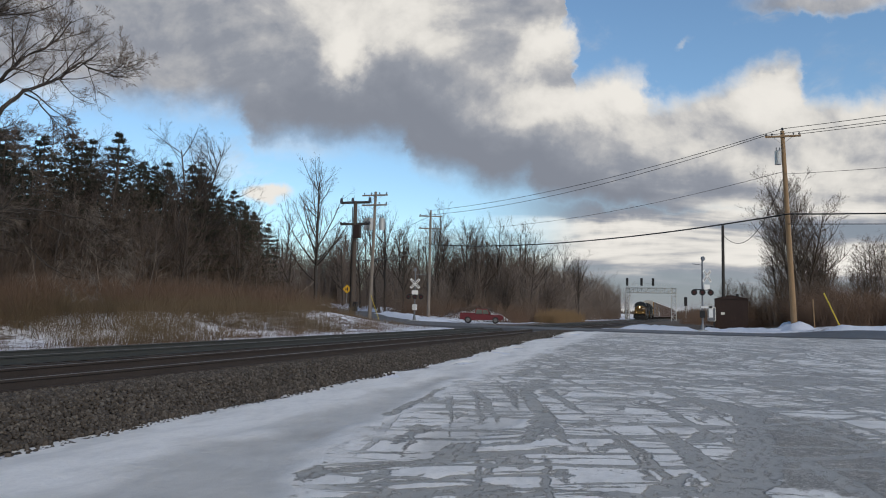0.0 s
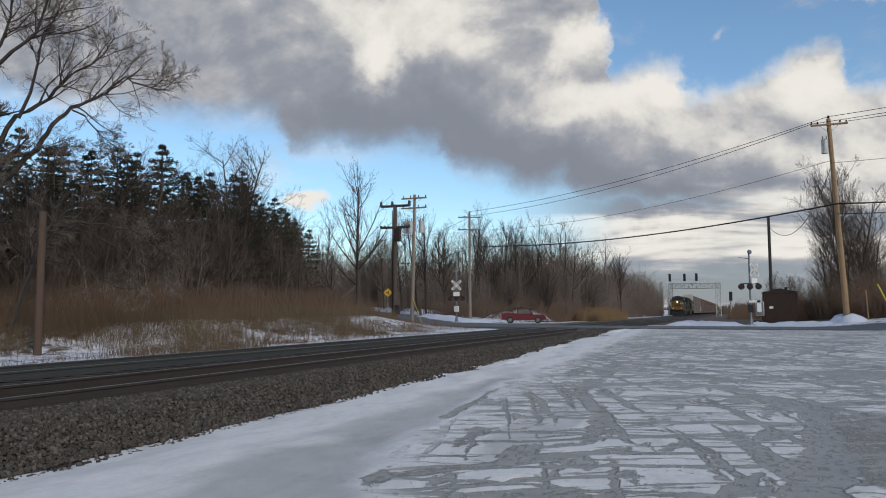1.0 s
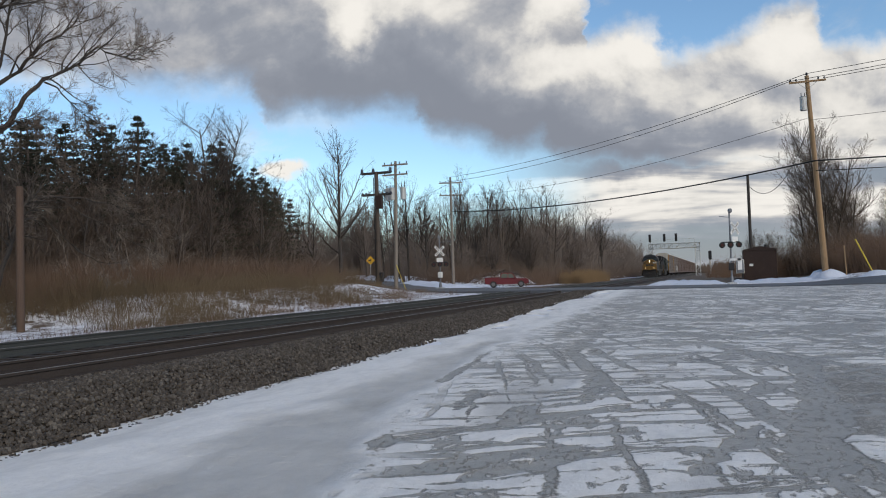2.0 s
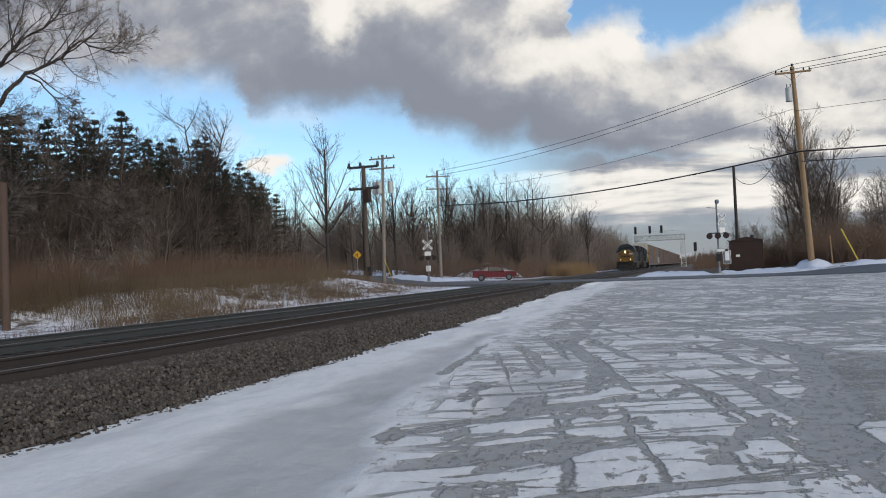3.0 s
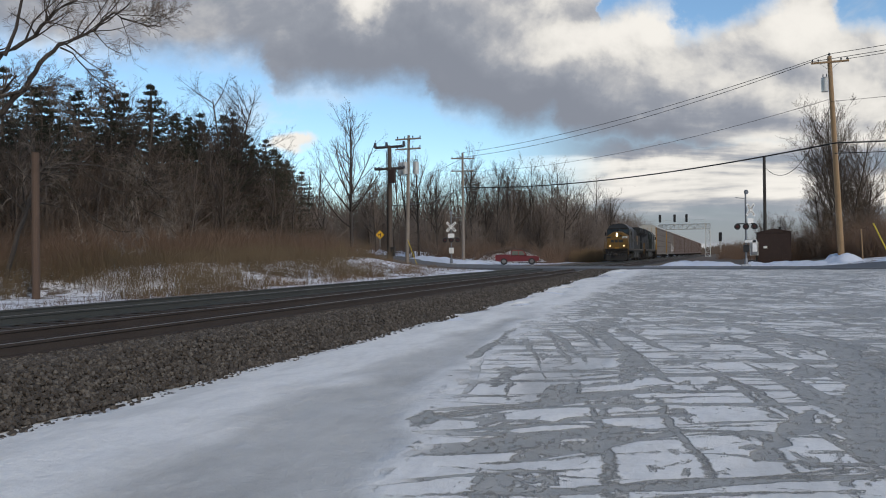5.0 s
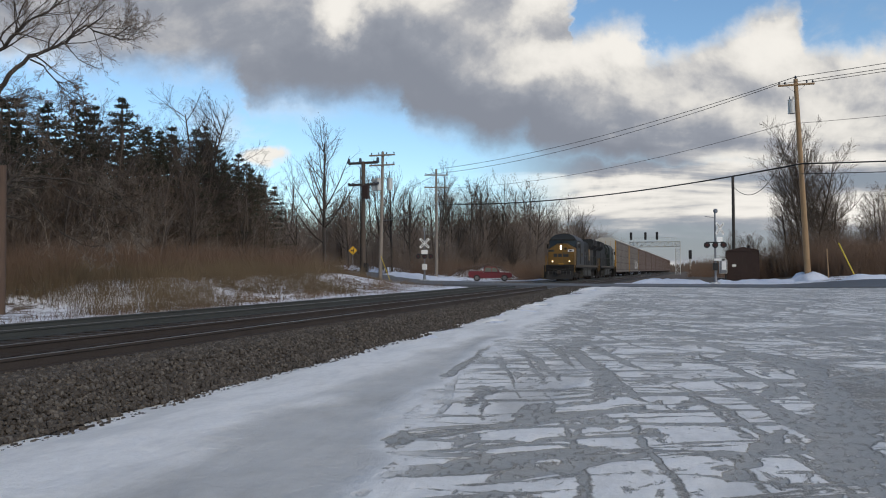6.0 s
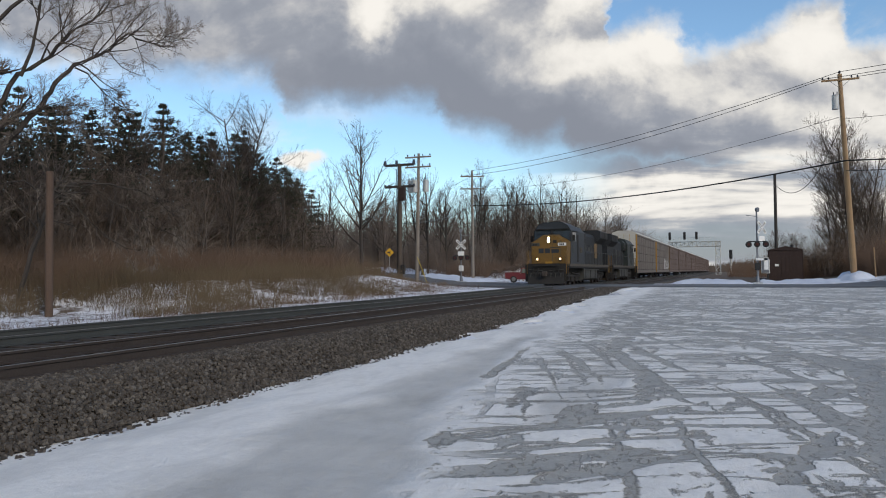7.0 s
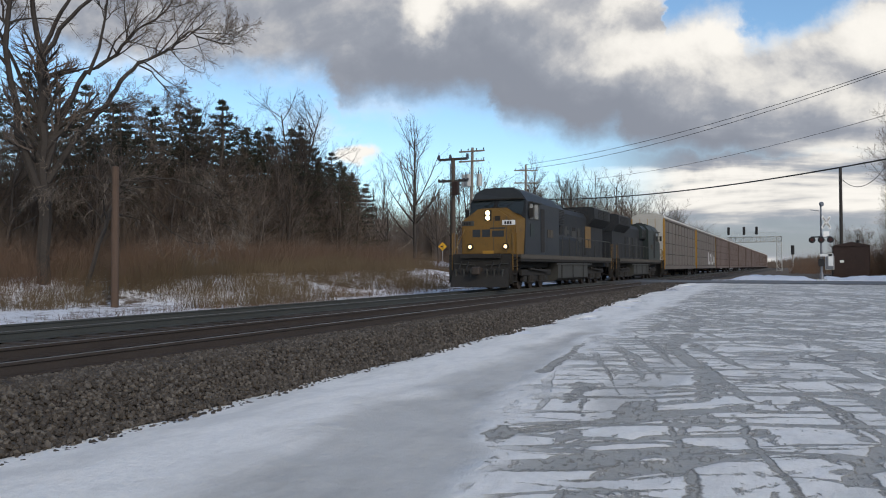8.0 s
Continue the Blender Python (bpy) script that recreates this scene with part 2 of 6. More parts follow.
    # snow crumbs left in the ruts
    crumbs = k.step(k.noise(k.mapping(co, rot=(0, 0, 20), sc=(1.5, 0.8, 1)), 7.0, 7.0, 0.72), 0.55, 0.62)
    worn = k.m("MULTIPLY", worn, k.m("MULTIPLY_ADD", crumbs, -0.55, 1.0))
    # smooth clear ice beside the clean snow, with soft edges
    worn = k.m("MAXIMUM", worn, k.m("MULTIPLY", k.step(k.m("ADD", ice_sheet, k.m("MULTIPLY_ADD", mid, 0.8, -0.4)), 0.10, 1.25), 0.66))
    snow = k.mix(fine, (0.74, 0.715, 0.67), (0.95, 0.92, 0.865))
    ice = k.mix(k.noise(co, 2.6, 7.0, 0.68), (0.255, 0.245, 0.222), (0.46, 0.442, 0.405))
    veil = k.step(k.noise(k.mapping(co, rot=(0, 0, -12), sc=(1.0, 0.35, 1)), 1.6, 8.0, 0.68, 0.4), 0.40, 0.68, 0.0, 0.5)
    col = k.mix(worn, k.mix(k.m("MAXIMUM", veil, k.step(ragged, 0.45, 0.75, 0.0, 0.35)), snow, (0.50, 0.485, 0.455)), ice)
    flecks = k.step(k.noise(k.mapping(co, rot=(0, 0, 12), sc=(0.8, 2.0, 1)), 2.2, 8.0, 0.75, 0.8), 0.58, 0.66)
    col = k.mix(k.m("MULTIPLY", flecks, k.m("MULTIPLY", driven, k.step(y, 9, 20, 0.15, 0.8))), col, (0.27, 0.255, 0.235))
    dark = k.step(k.noise(k.mapping(co, rot=(0, 0, 25), sc=(1.0, 0.5, 1)), 0.55, 6.0, 0.65), 0.52, 0.68, 0.0, 0.45)
    col = k.mix(k.m("MULTIPLY", dark, worn), col, (0.17, 0.16, 0.145))
    grit = k.m("MULTIPLY", k.step(grain, 0.62, 0.72), k.m("MULTIPLY_ADD", worn, 0.35, 0.12))
    col = k.mix(grit, col, (0.16, 0.15, 0.13))
    p = k.n("ShaderNodeBsdfPrincipled")
    k.put(p.inputs["Base Color"], col)
    k.put(p.inputs["Roughness"], k.m("ADD", k.m("MULTIPLY", worn, -0.34), k.m("ADD", 0.74, k.m("MULTIPLY", fine, 0.15))))
    p.inputs["Specular IOR Level"].default_value = 0.35
    h = k.m("ADD", k.m("MULTIPLY", worn, -1.0), k.m("ADD", k.m("MULTIPLY", fine, 0.35), k.m("MULTIPLY", grain, 0.14)))
    k.put(p.inputs["Normal"], k.bump(h, 1.0, 0.06))
    k.put(k.n("ShaderNodeOutputMaterial").inputs[0], p.outputs[0])
    return m


def land_material():
    """Old snow lying in dead grass and leaf litter; more litter towards the woods."""
    m = bpy.data.materials.new("snowy_dead_grass")
    m.use_nodes = True
    k = Nodes(m.node_tree)
    co = k.n("ShaderNodeTexCoord").outputs["Object"]
    s = k.n("ShaderNodeSeparateXYZ")
    k.put(s.inputs[0], co)
    broad, mid, fine = k.noise(co, 0.22, 5.0, 0.6), k.noise(co, 1.3, 6.0, 0.65), k.noise(co, 14.0, 5.0, 0.65)
    near = k.step(s.outputs[0], -42.0, -31.0)
    yonder = k.m("MULTIPLY", k.step(s.outputs[1], 62.0, 72.0), k.step(s.outputs[0], -20.0, -14.0))
    amount = k.m("ADD", k.m("SUBTRACT", k.m("MULTIPLY", near, 0.13), k.m("MULTIPLY", yonder, 0.40)), k.m("ADD", k.m("MULTIPLY", broad, 0.45), k.m("MULTIPLY", mid, 0.45)))
    tufts = k.noise(k.mapping(co, sc=(1.0, 0.6, 1.0)), 3.2, 6.0, 0.7)
    snowy = k.step(k.m("ADD", amount, k.m("ADD", k.m("MULTIPLY", fine, 0.14), k.m("MULTIPLY_ADD", tufts, 0.5, -0.25))), 0.54, 0.66)
    litter = k.mix(fine, (0.055, 0.038, 0.026), (0.15, 0.105, 0.065))
    snow = k.mix(mid, (0.66, 0.66, 0.68), (0.84, 0.84, 0.85))
    p = k.n("ShaderNodeBsdfPrincipled")
    k.put(p.inputs["Base Color"], k.mix(snowy, litter, snow))
    p.inputs["Roughness"].default_value = 0.85
    k.put(p.inputs["Normal"], k.bump(k.m("ADD", fine, mid), 0.7, 0.05))
    k.put(k.n("ShaderNodeOutputMaterial").inputs[0], p.outputs[0])
    return m


M_LOT, M_LAND = snow_lot_material(), land_material()
M_BALLAST = material("ballast_stone", (0.075, 0.064, 0.054), 0.9, vary=0.35, scale=1.2, fine=26, bump=0.9, dist=0.05, second=(0.06, 0.04, 0.032), patch=(0.5, 0.7))
M_ROAD = material("wet_salted_asphalt", (0.10, 0.10, 0.10), 0.6, vary=0.25, scale=0.5, fine=30, bump=0.3, second=(0.20, 0.20, 0.205), patch=(0.52, 0.8))
M_RAIL = material("rusty_rail_steel", (0.050, 0.038, 0.031), 0.65, 0.2, 0.3, 2.0, 30, 0.2, 0.004, spec=0.5)
M_RAIL_GREY = material("grey_green_rail_steel", (0.060, 0.063, 0.058), 0.6, 0.2, 0.25, 2.0, 30, 0.2, 0.004, spec=0.5)
M_RAILHEAD = material("worn_rail_head", (0.25, 0.23, 0.215), 0.42, 0.5, 0.2, 2.0, 30, 0.0)
M_TIE = material("creosoted_tie", (0.045, 0.036, 0.03), 0.9, 0, 0.3, 2.0, 20, 0.5, 0.01, each=0.3)
M_POLE = material("weathered_pole_wood", (0.085, 0.066, 0.052), 0.85, 0, 0.3, 1.5, 25, 0.4, 0.008)
M_POLE_TAN = material("tan_treated_pole_wood", (0.30, 0.195, 0.105), 0.8, 0, 0.3, 1.2, 25, 0.4, 0.008, second=(0.22, 0.15, 0.09), patch=(0.5, 0.8))
M_POLE_RED = material("reddish_pole_wood", (0.095, 0.062, 0.044), 0.85, 0, 0.3, 1.2, 25, 0.4, 0.008)
M_POLE_GREY = material("grey_pole_wood", (0.24, 0.205, 0.17), 0.85, 0, 0.3, 1.2, 25, 0.4, 0.008)
M_DARK = material("black_painted_metal", (0.022, 0.022, 0.024), 0.5, 0.2, 0.3, 4, 40, 0.1)
M_BLACK_PIPE = material("dark_pole_wood", (0.045, 0.04, 0.036), 0.8, 0, 0.3, 2, 30, 0.2)
M_ALU = material("aluminium", (0.20, 0.21, 0.23), 0.45, 0.6, 0.15, 4, 40, 0.05)
M_GALV = material("galvanised_steel", (0.50, 0.51, 0.50), 0.55, 0.4, 0.2, 4, 40, 0.1)
M_WHITE = material("white_sign_paint", (0.74, 0.74, 0.72), 0.55, 0, 0.12, 3, 40, 0.05)
M_REDPAINT = material("red_stripe_paint", (0.45, 0.03, 0.03), 0.5, 0, 0.2, 3, 40, 0.05)
M_LENS = material("dark_red_lens", (0.05, 0.006, 0.006), 0.3, 0, 0.2, 3, 40, 0.0)
M_YELLOW_SIGN = material("yellow_sign_sheet", (0.75, 0.42, 0.02), 0.5, 0, 0.12, 3, 40, 0.0)
M_YELLOW_TUBE = material("yellow_plastic_guard", (0.62, 0.47, 0.05), 0.6, 0, 0.2, 3, 40, 0.05)
M_SHED = material("rusty_brown_sheet_metal", (0.036, 0.020, 0.016), 0.65, 0.1, 0.4, 1.4, 20, 0.15, second=(0.055, 0.03, 0.022), patch=(0.5, 0.75))
M_WIRE = material("black_cable", (0.02, 0.02, 0.02), 0.6, 0, 0.1, 3, 30, 0)
M_CERAMIC = material("dark_insulator", (0.04, 0.045, 0.06), 0.3, 0, 0.2, 5, 30, 0)
M_BARK = material("grey_brown_bark", (0.055, 0.046, 0.039), 0.95, 0, 0.35, 2.5, 18, 0.5, 0.01, each=0.25)
M_BARK_DARK = material("dark_bark", (0.085, 0.068, 0.056), 0.95, 0, 0.35, 2.5, 18, 0.5, 0.01, each=0.3)
M_BARK_PALE = material("pale_twig_bark", (0.20, 0.165, 0.132), 0.95, 0, 0.3, 2.5, 18, 0.4, 0.01, each=0.2)
M_TWIG = material("bare_twigs", (0.125, 0.098, 0.08), 0.95, 0, 0.3, 0.7, 8, 0, each=0.3)
M_NEEDLE = material("pine_needles", (0.046, 0.048, 0.030), 0.85, 0, 0.45, 1.2, 9, 0, each=0.25)
M_BRUSH = material("brown_brush_stems", (0.135, 0.088, 0.060), 0.95, 0, 0.35, 0.5, 6, 0)
M_GRASS = material("dead_straw_grass", (0.15, 0.105, 0.065), 0.95, 0, 0.4, 0.5, 6, 0)
M_REED = material("golden_reeds", (0.20, 0.135, 0.072), 0.95, 0, 0.3, 0.5, 6, 0)
M_SNOWPILE = material("ploughed_snow", (0.68, 0.71, 0.77), 0.8, 0, 0.15, 1.5, 12, 0.6, 0.05, second=(0.36, 0.36, 0.36), patch=(0.58, 0.75))
M_LOCO_BLUE = material("faded_dark_blue_paint", (0.020, 0.025, 0.031), 0.55, 0, 0.25, 1.2, 20, 0.05, second=(0.05, 0.05, 0.05), patch=(0.5, 0.85))
M_LOCO_YELLOW = material("dirty_yellow_paint", (0.165, 0.088, 0.014), 0.5, 0, 0.25, 1.2, 20, 0.05, second=(0.07, 0.045, 0.02), patch=(0.48, 0.75))
M_LOCO_GREY = material("grimy_grey_metal", (0.05, 0.05, 0.045), 0.7, 0, 0.3, 1.5, 20, 0.1)
M_LOCO_FRAME = material("grimy_tan_sill", (0.075, 0.064, 0.05), 0.7, 0, 0.3, 1.0, 20, 0.1)
# the blue paint darkened for grime and for the shade on the set-back hood
M_LOCO_GRIME_SHADE = material("grimed_and_shaded_blue_hood", (0.017, 0.019, 0.021), 0.7, 0, 0.4, 1.5, 14, 0.1, second=(0.04, 0.034, 0.028), patch=(0.5, 0.75))
M_LOCO_GREEN = material("dark_green_grey_paint", (0.020, 0.028, 0.027), 0.55, 0, 0.3, 1.2, 20, 0.05)
# grimy underframe colour; on the wagon cores it paints the shade inside
M_UNDER = material("brake_dust_underframe_and_shade", (0.022, 0.020, 0.018), 0.85, 0, 0.35, 2, 20, 0.3)
M_RACK = material("weathered_galvanised_panel", (0.165, 0.142, 0.125), 0.6, 0.1, 0.2, 0.6, 14, 0.1, second=(0.15, 0.115, 0.095), patch=(0.5, 0.8))
M_RACK_YELLOW = material("faded_yellow_car_paint", (0.38, 0.20, 0.025), 0.6, 0, 0.2, 1, 14, 0.05)
M_RACK_ROOF = material("pale_rack_roof", (0.50, 0.48, 0.43), 0.6, 0.1, 0.15, 1, 14, 0.05)
M_GRAFFITI = material("pale_spray_paint", (0.62, 0.60, 0.58), 0.6, 0, 0.15, 1, 14, 0)
M_GLASS = glass("dark_window_glass")
M_LAMP = glow("headlight_glow", (1.0, 0.76, 0.42), 5.0)
M_RACK_BROWN = material("brown_car_post_paint", (0.085, 0.05, 0.035), 0.7, 0, 0.25, 1, 14, 0.05)
M_DITCH = glow("ditch_light_glow", (1.0, 0.66, 0.30), 2.2)
M_TRUCK = material("dark_red_car_paint", (0.125, 0.010, 0.016), 0.35, 0.1, 0.15, 1, 20, 0, spec=0.5)
M_RUBBER = material("black_rubber", (0.02, 0.02, 0.02), 0.8, 0, 0.2, 5, 40, 0.1)
M_CHROME = material("dull_chrome", (0.16, 0.16, 0.16), 0.4, 0.6, 0.1, 5, 40, 0)


# ---- mesh helpers ----
def part(name, bm, mat, parent=None, label=""):
    me = bpy.data.meshes.new(name)
    bm.to_mesh(me)
    bm.free()
    me.materials.append(mat)
    ob = new(name, me)
    ob.parent = parent
    if label:
        ob["label"] = label
    return ob


def mesh_part(name, verts, faces, mat, parent=None, label="", smooth=False):
    me = bpy.data.meshes.new(name)
    me.from_pydata(verts, [], faces)
    me.materials.append(mat)
    if smooth:
        me.shade_smooth()
    ob = new(name, me)
    ob.parent = parent
    if label:
        ob["label"] = label
    return ob


def thing(name, at, label, category, group="", kind="", turn=0):
    e = new(name)
    e.empty_display_size = 0.2
    e.matrix_basis = pose(*at, 0, 0, turn)
    return tagged(e, label, category, group, kind)


def box(bm, x0, x1, y0, y1, z0, z1, bevel=0.0):
    m = Matrix.LocRotScale(((x0 + x1) / 2, (y0 + y1) / 2, (z0 + z1) / 2), None, (x1 - x0, y1 - y0, z1 - z0))
    r = bmesh.ops.create_cube(bm, size=1, matrix=m)
    if bevel:
        es = list({e for v in r["verts"] for e in v.link_edges})
        bmesh.ops.bevel(bm, geom=es, offset=bevel, segments=1, affect="EDGES")
    return bm


def a_box(*dims, bevel=0.0):
    return box(bmesh.new(), *dims, bevel=bevel)


def tube(bm, a, b, r0, r1=None, sides=8):
    a, b = Vector(a), Vector(b)
    d = b - a
    m = Matrix.Translation((a + b) / 2) @ d.to_track_quat("Z", "Y").to_matrix().to_4x4()
    bmesh.ops.create_cone(bm, cap_ends=True, segments=sides, radius1=r0, radius2=r0 if r1 is None else r1, depth=d.length, matrix=m)
    return bm


def a_tube(*args, **kw):
    return tube(bmesh.new(), *args, **kw)


def prism(profile, y0, y1, axis="y"):
    """A solid whose outline (pairs) runs along an axis: pairs are (x, z) for y, (y, z) for x."""
    bm = bmesh.new()
    rows = []
    for q in (y0, y1):
        rows.append([bm.verts.new((p[0], q, p[1]) if axis == "y" else (q, p[0], p[1])) for p in profile])
    n = len(profile)
    for i in range(n):
        bm.faces.new((rows[0][i], rows[0][(i + 1) % n], rows[1][(i + 1) % n], rows[1][i]))
    bm.faces.new(rows[0][::-1]), bm.faces.new(rows[1])
    bmesh.ops.recalc_face_normals(bm, faces=bm.faces)
    return bm


def smoothstep(a, b, x):
    t = min(1, max(0, (x - a) / (b - a)))
    return t * t * (3 - 2 * t)


# ---- the ground ----
NEAR_TRACK, FAR_TRACK, RAIL_TOP = -8.8, -12.7, 0.65
BED = 0.455                       # top of the ballast between the ties


LOT_Y, LOT_Z = (-40, 6, 12, 24, 32, 47, 70, 200, 400), (-0.1, -0.02, 0.02, 0.18, 0.36, 0.60, 0.66, 0.55, 0.5)


def lot_height(y):
    return float(np.interp(y, LOT_Y, LOT_Z))


def left_height(x, y):
    base = float(np.interp(y, (-40, 24, 45, 60, 90, 140, 300), (-0.2, 0.0, 0.35, 0.62, 0.95, 1.6, 2.5)))
    flat = smoothstep(66, 80, y) * smoothstep(-29, -23, x)
    # the weedy bank between the tracks and the woods
    foot = float(np.interp(y, (14, 22, 30, 40, 60), (-31.0, -29.5, -23.5, -20.0, -19.5)))
    bank = 1.15 * smoothstep(foot, foot - 6.0, x) * smoothstep(62, 50, y) * smoothstep(4, 16, y)
    return (base + bank + 0.025 * max(0, -x - 30)) * (1 - flat) + 0.5 * flat


def wobble(x, y, s=1.0):
    return noise.noise((x * 0.35 / s, y * 0.35 / s, 2.3)) * 0.05 * s


def land_height(x, y):
    """Height of the ground sheet under everything."""
    if x > -6.2:
        return lot_height(y) + wobble(x, y) * 0.25 + 0.6 * smoothstep(5, 12, x) * smoothstep(45, 62, y)
    right, left = lot_height(y), left_height(x, y)
    f = smoothstep(-7.0, -18.0, x)
    if -16.0 < x < -6.6:
        return min(right * (1 - f) + left * f, BED - 0.14)
    return right * (1 - f) + left * f + wobble(x, y) * (0.3 + 2.4 * smoothstep(-18, -30, x))


def axis_steps(spans):
    out = []
    for a, b, step in spans:
        out += list(np.arange(a, b, step))
    return out + [spans[-1][1]]


def sheet(name, xs, ys, height, mat):
    vs = [(x, y, height(x, y)) for y in ys for x in xs]
    n = len(xs)
    fs = [(j * n + i, j * n + i + 1, (j + 1) * n + i + 1, (j + 1) * n + i) for j in range(len(ys) - 1) for i in range(n - 1)]
    return mesh_part(name, vs, fs, mat, smooth=True)


def ground():
    xs = axis_steps([(-2500, -400, 300), (-400, -60, 20), (-60, 20, 1.0), (20, 60, 5), (60, 400, 40), (400, 2500, 300)])
    ys = axis_steps([(-2500, -400, 300), (-400, -40, 40), (-40, 120, 1.0), (120, 240, 10), (240, 600, 60), (600, 4000, 400)])
    low = lambda x, y: land_height(x, y) - 0.06 if -6.0 < x < 40 and -40 < y < 48 else land_height(x, y)
    tagged(sheet("ground", xs, ys, low, M_LAND), "snow-patched dead grass and leaf litter beside the railway", "ground", kind="structure")
    parking_lot()


# wheel ruts: start, middle and end on the ground, width
TURN_RUTS = [
    (-3.15, 6.88, -1.65, 8.60, 0.75, 10.84, .34), (0.75, 10.84, 1.26, 12.23, 1.06, 15.61, .46), (1.14, 15.37, 0.30, 18.66, -1.06, 20.54, .40),
    (-2.07, 5.97, -1.10, 7.15, 1.06, 8.39, .38), (-1.75, 5.73, -0.81, 6.91, 0.14, 7.63, .22), (0.40, 7.71, 1.18, 8.18, 1.90, 8.91, .26),
    (3.25, 15.35, 2.14, 15.05, 1.31, 13.09, .40), (0.27, 16.35, 1.67, 14.93, 2.46, 11.57, .50), (1.87, 16.76, 1.77, 12.36, 1.64, 9.11, .50),
    (1.98, 11.43, 1.39, 8.24, 1.32, 6.68, .60), (-1.68, 7.32, -0.94, 7.93, -0.12, 8.31, .15), (-0.77, 6.54, -0.09, 6.84, 0.55, 7.76, .20),
]
LONG_RUTS = [
    (-2.19, 5.52, -2.79, 7.24, -3.53, 10.32, .26), (-3.53, 10.32, -3.86, 13.09, -4.20, 16.91, .22), (-2.26, 7.15, -2.63, 9.22, -3.63, 15.36, .24),
    (-1.65, 7.85, -2.00, 10.76, -2.57, 15.63, .36), (-0.97, 8.97, -1.42, 12.68, -2.25, 18.03, .26), (0.21, 6.34, 0.59, 7.66, 1.08, 9.58, .20),
    (-0.92, 5.99, -1.07, 7.27, -1.36, 8.22, .20), (-3.17, 13.66, -3.30, 20.88, -3.01, 34.66, .50), (-2.19, 13.92, -2.64, 22.99, -3.21, 40.10, .50),
]
CROSS_RUTS = [
    (-0.93, 11.07, 0.20, 11.30, 0.96, 10.90, .09), (-1.31, 14.15, 0.05, 14.51, 1.02, 11.63, .10), (-1.14, 15.99, 0.68, 13.92, 1.14, 12.19, .12),
    (-1.03, 12.16, -0.21, 12.68, 0.87, 11.59, .09), (-3.95, 24.94, -0.38, 21.55, 2.73, 19.25, .45), (-3.73, 30.52, 0.42, 26.93, 4.03, 23.48, .55),
    (-3.23, 37.17, 1.69, 35.39, 5.52, 26.71, .60),
]


def lattice_noise(x, y, scale, seed):
    """Smooth noise from 0 to 1 on arrays."""
    table = np.random.default_rng(seed).random((256, 256))
    px, py = x * scale, y * scale
    ix, iy = np.floor(px).astype(int), np.floor(py).astype(int)
    fx, fy = px - ix, py - iy
    fx, fy = fx * fx * (3 - 2 * fx), fy * fy * (3 - 2 * fy)
    at = lambda a, b: table[a % 256, b % 256]
    return (at(ix, iy) * (1 - fx) + at(ix + 1, iy) * fx) * (1 - fy) + (at(ix, iy + 1) * (1 - fx) + at(ix + 1, iy + 1) * fx) * fy


def soft(a, b, x):
    t = np.clip((x - a) / (b - a), 0, 1)
    return t * t * (3 - 2 * t)


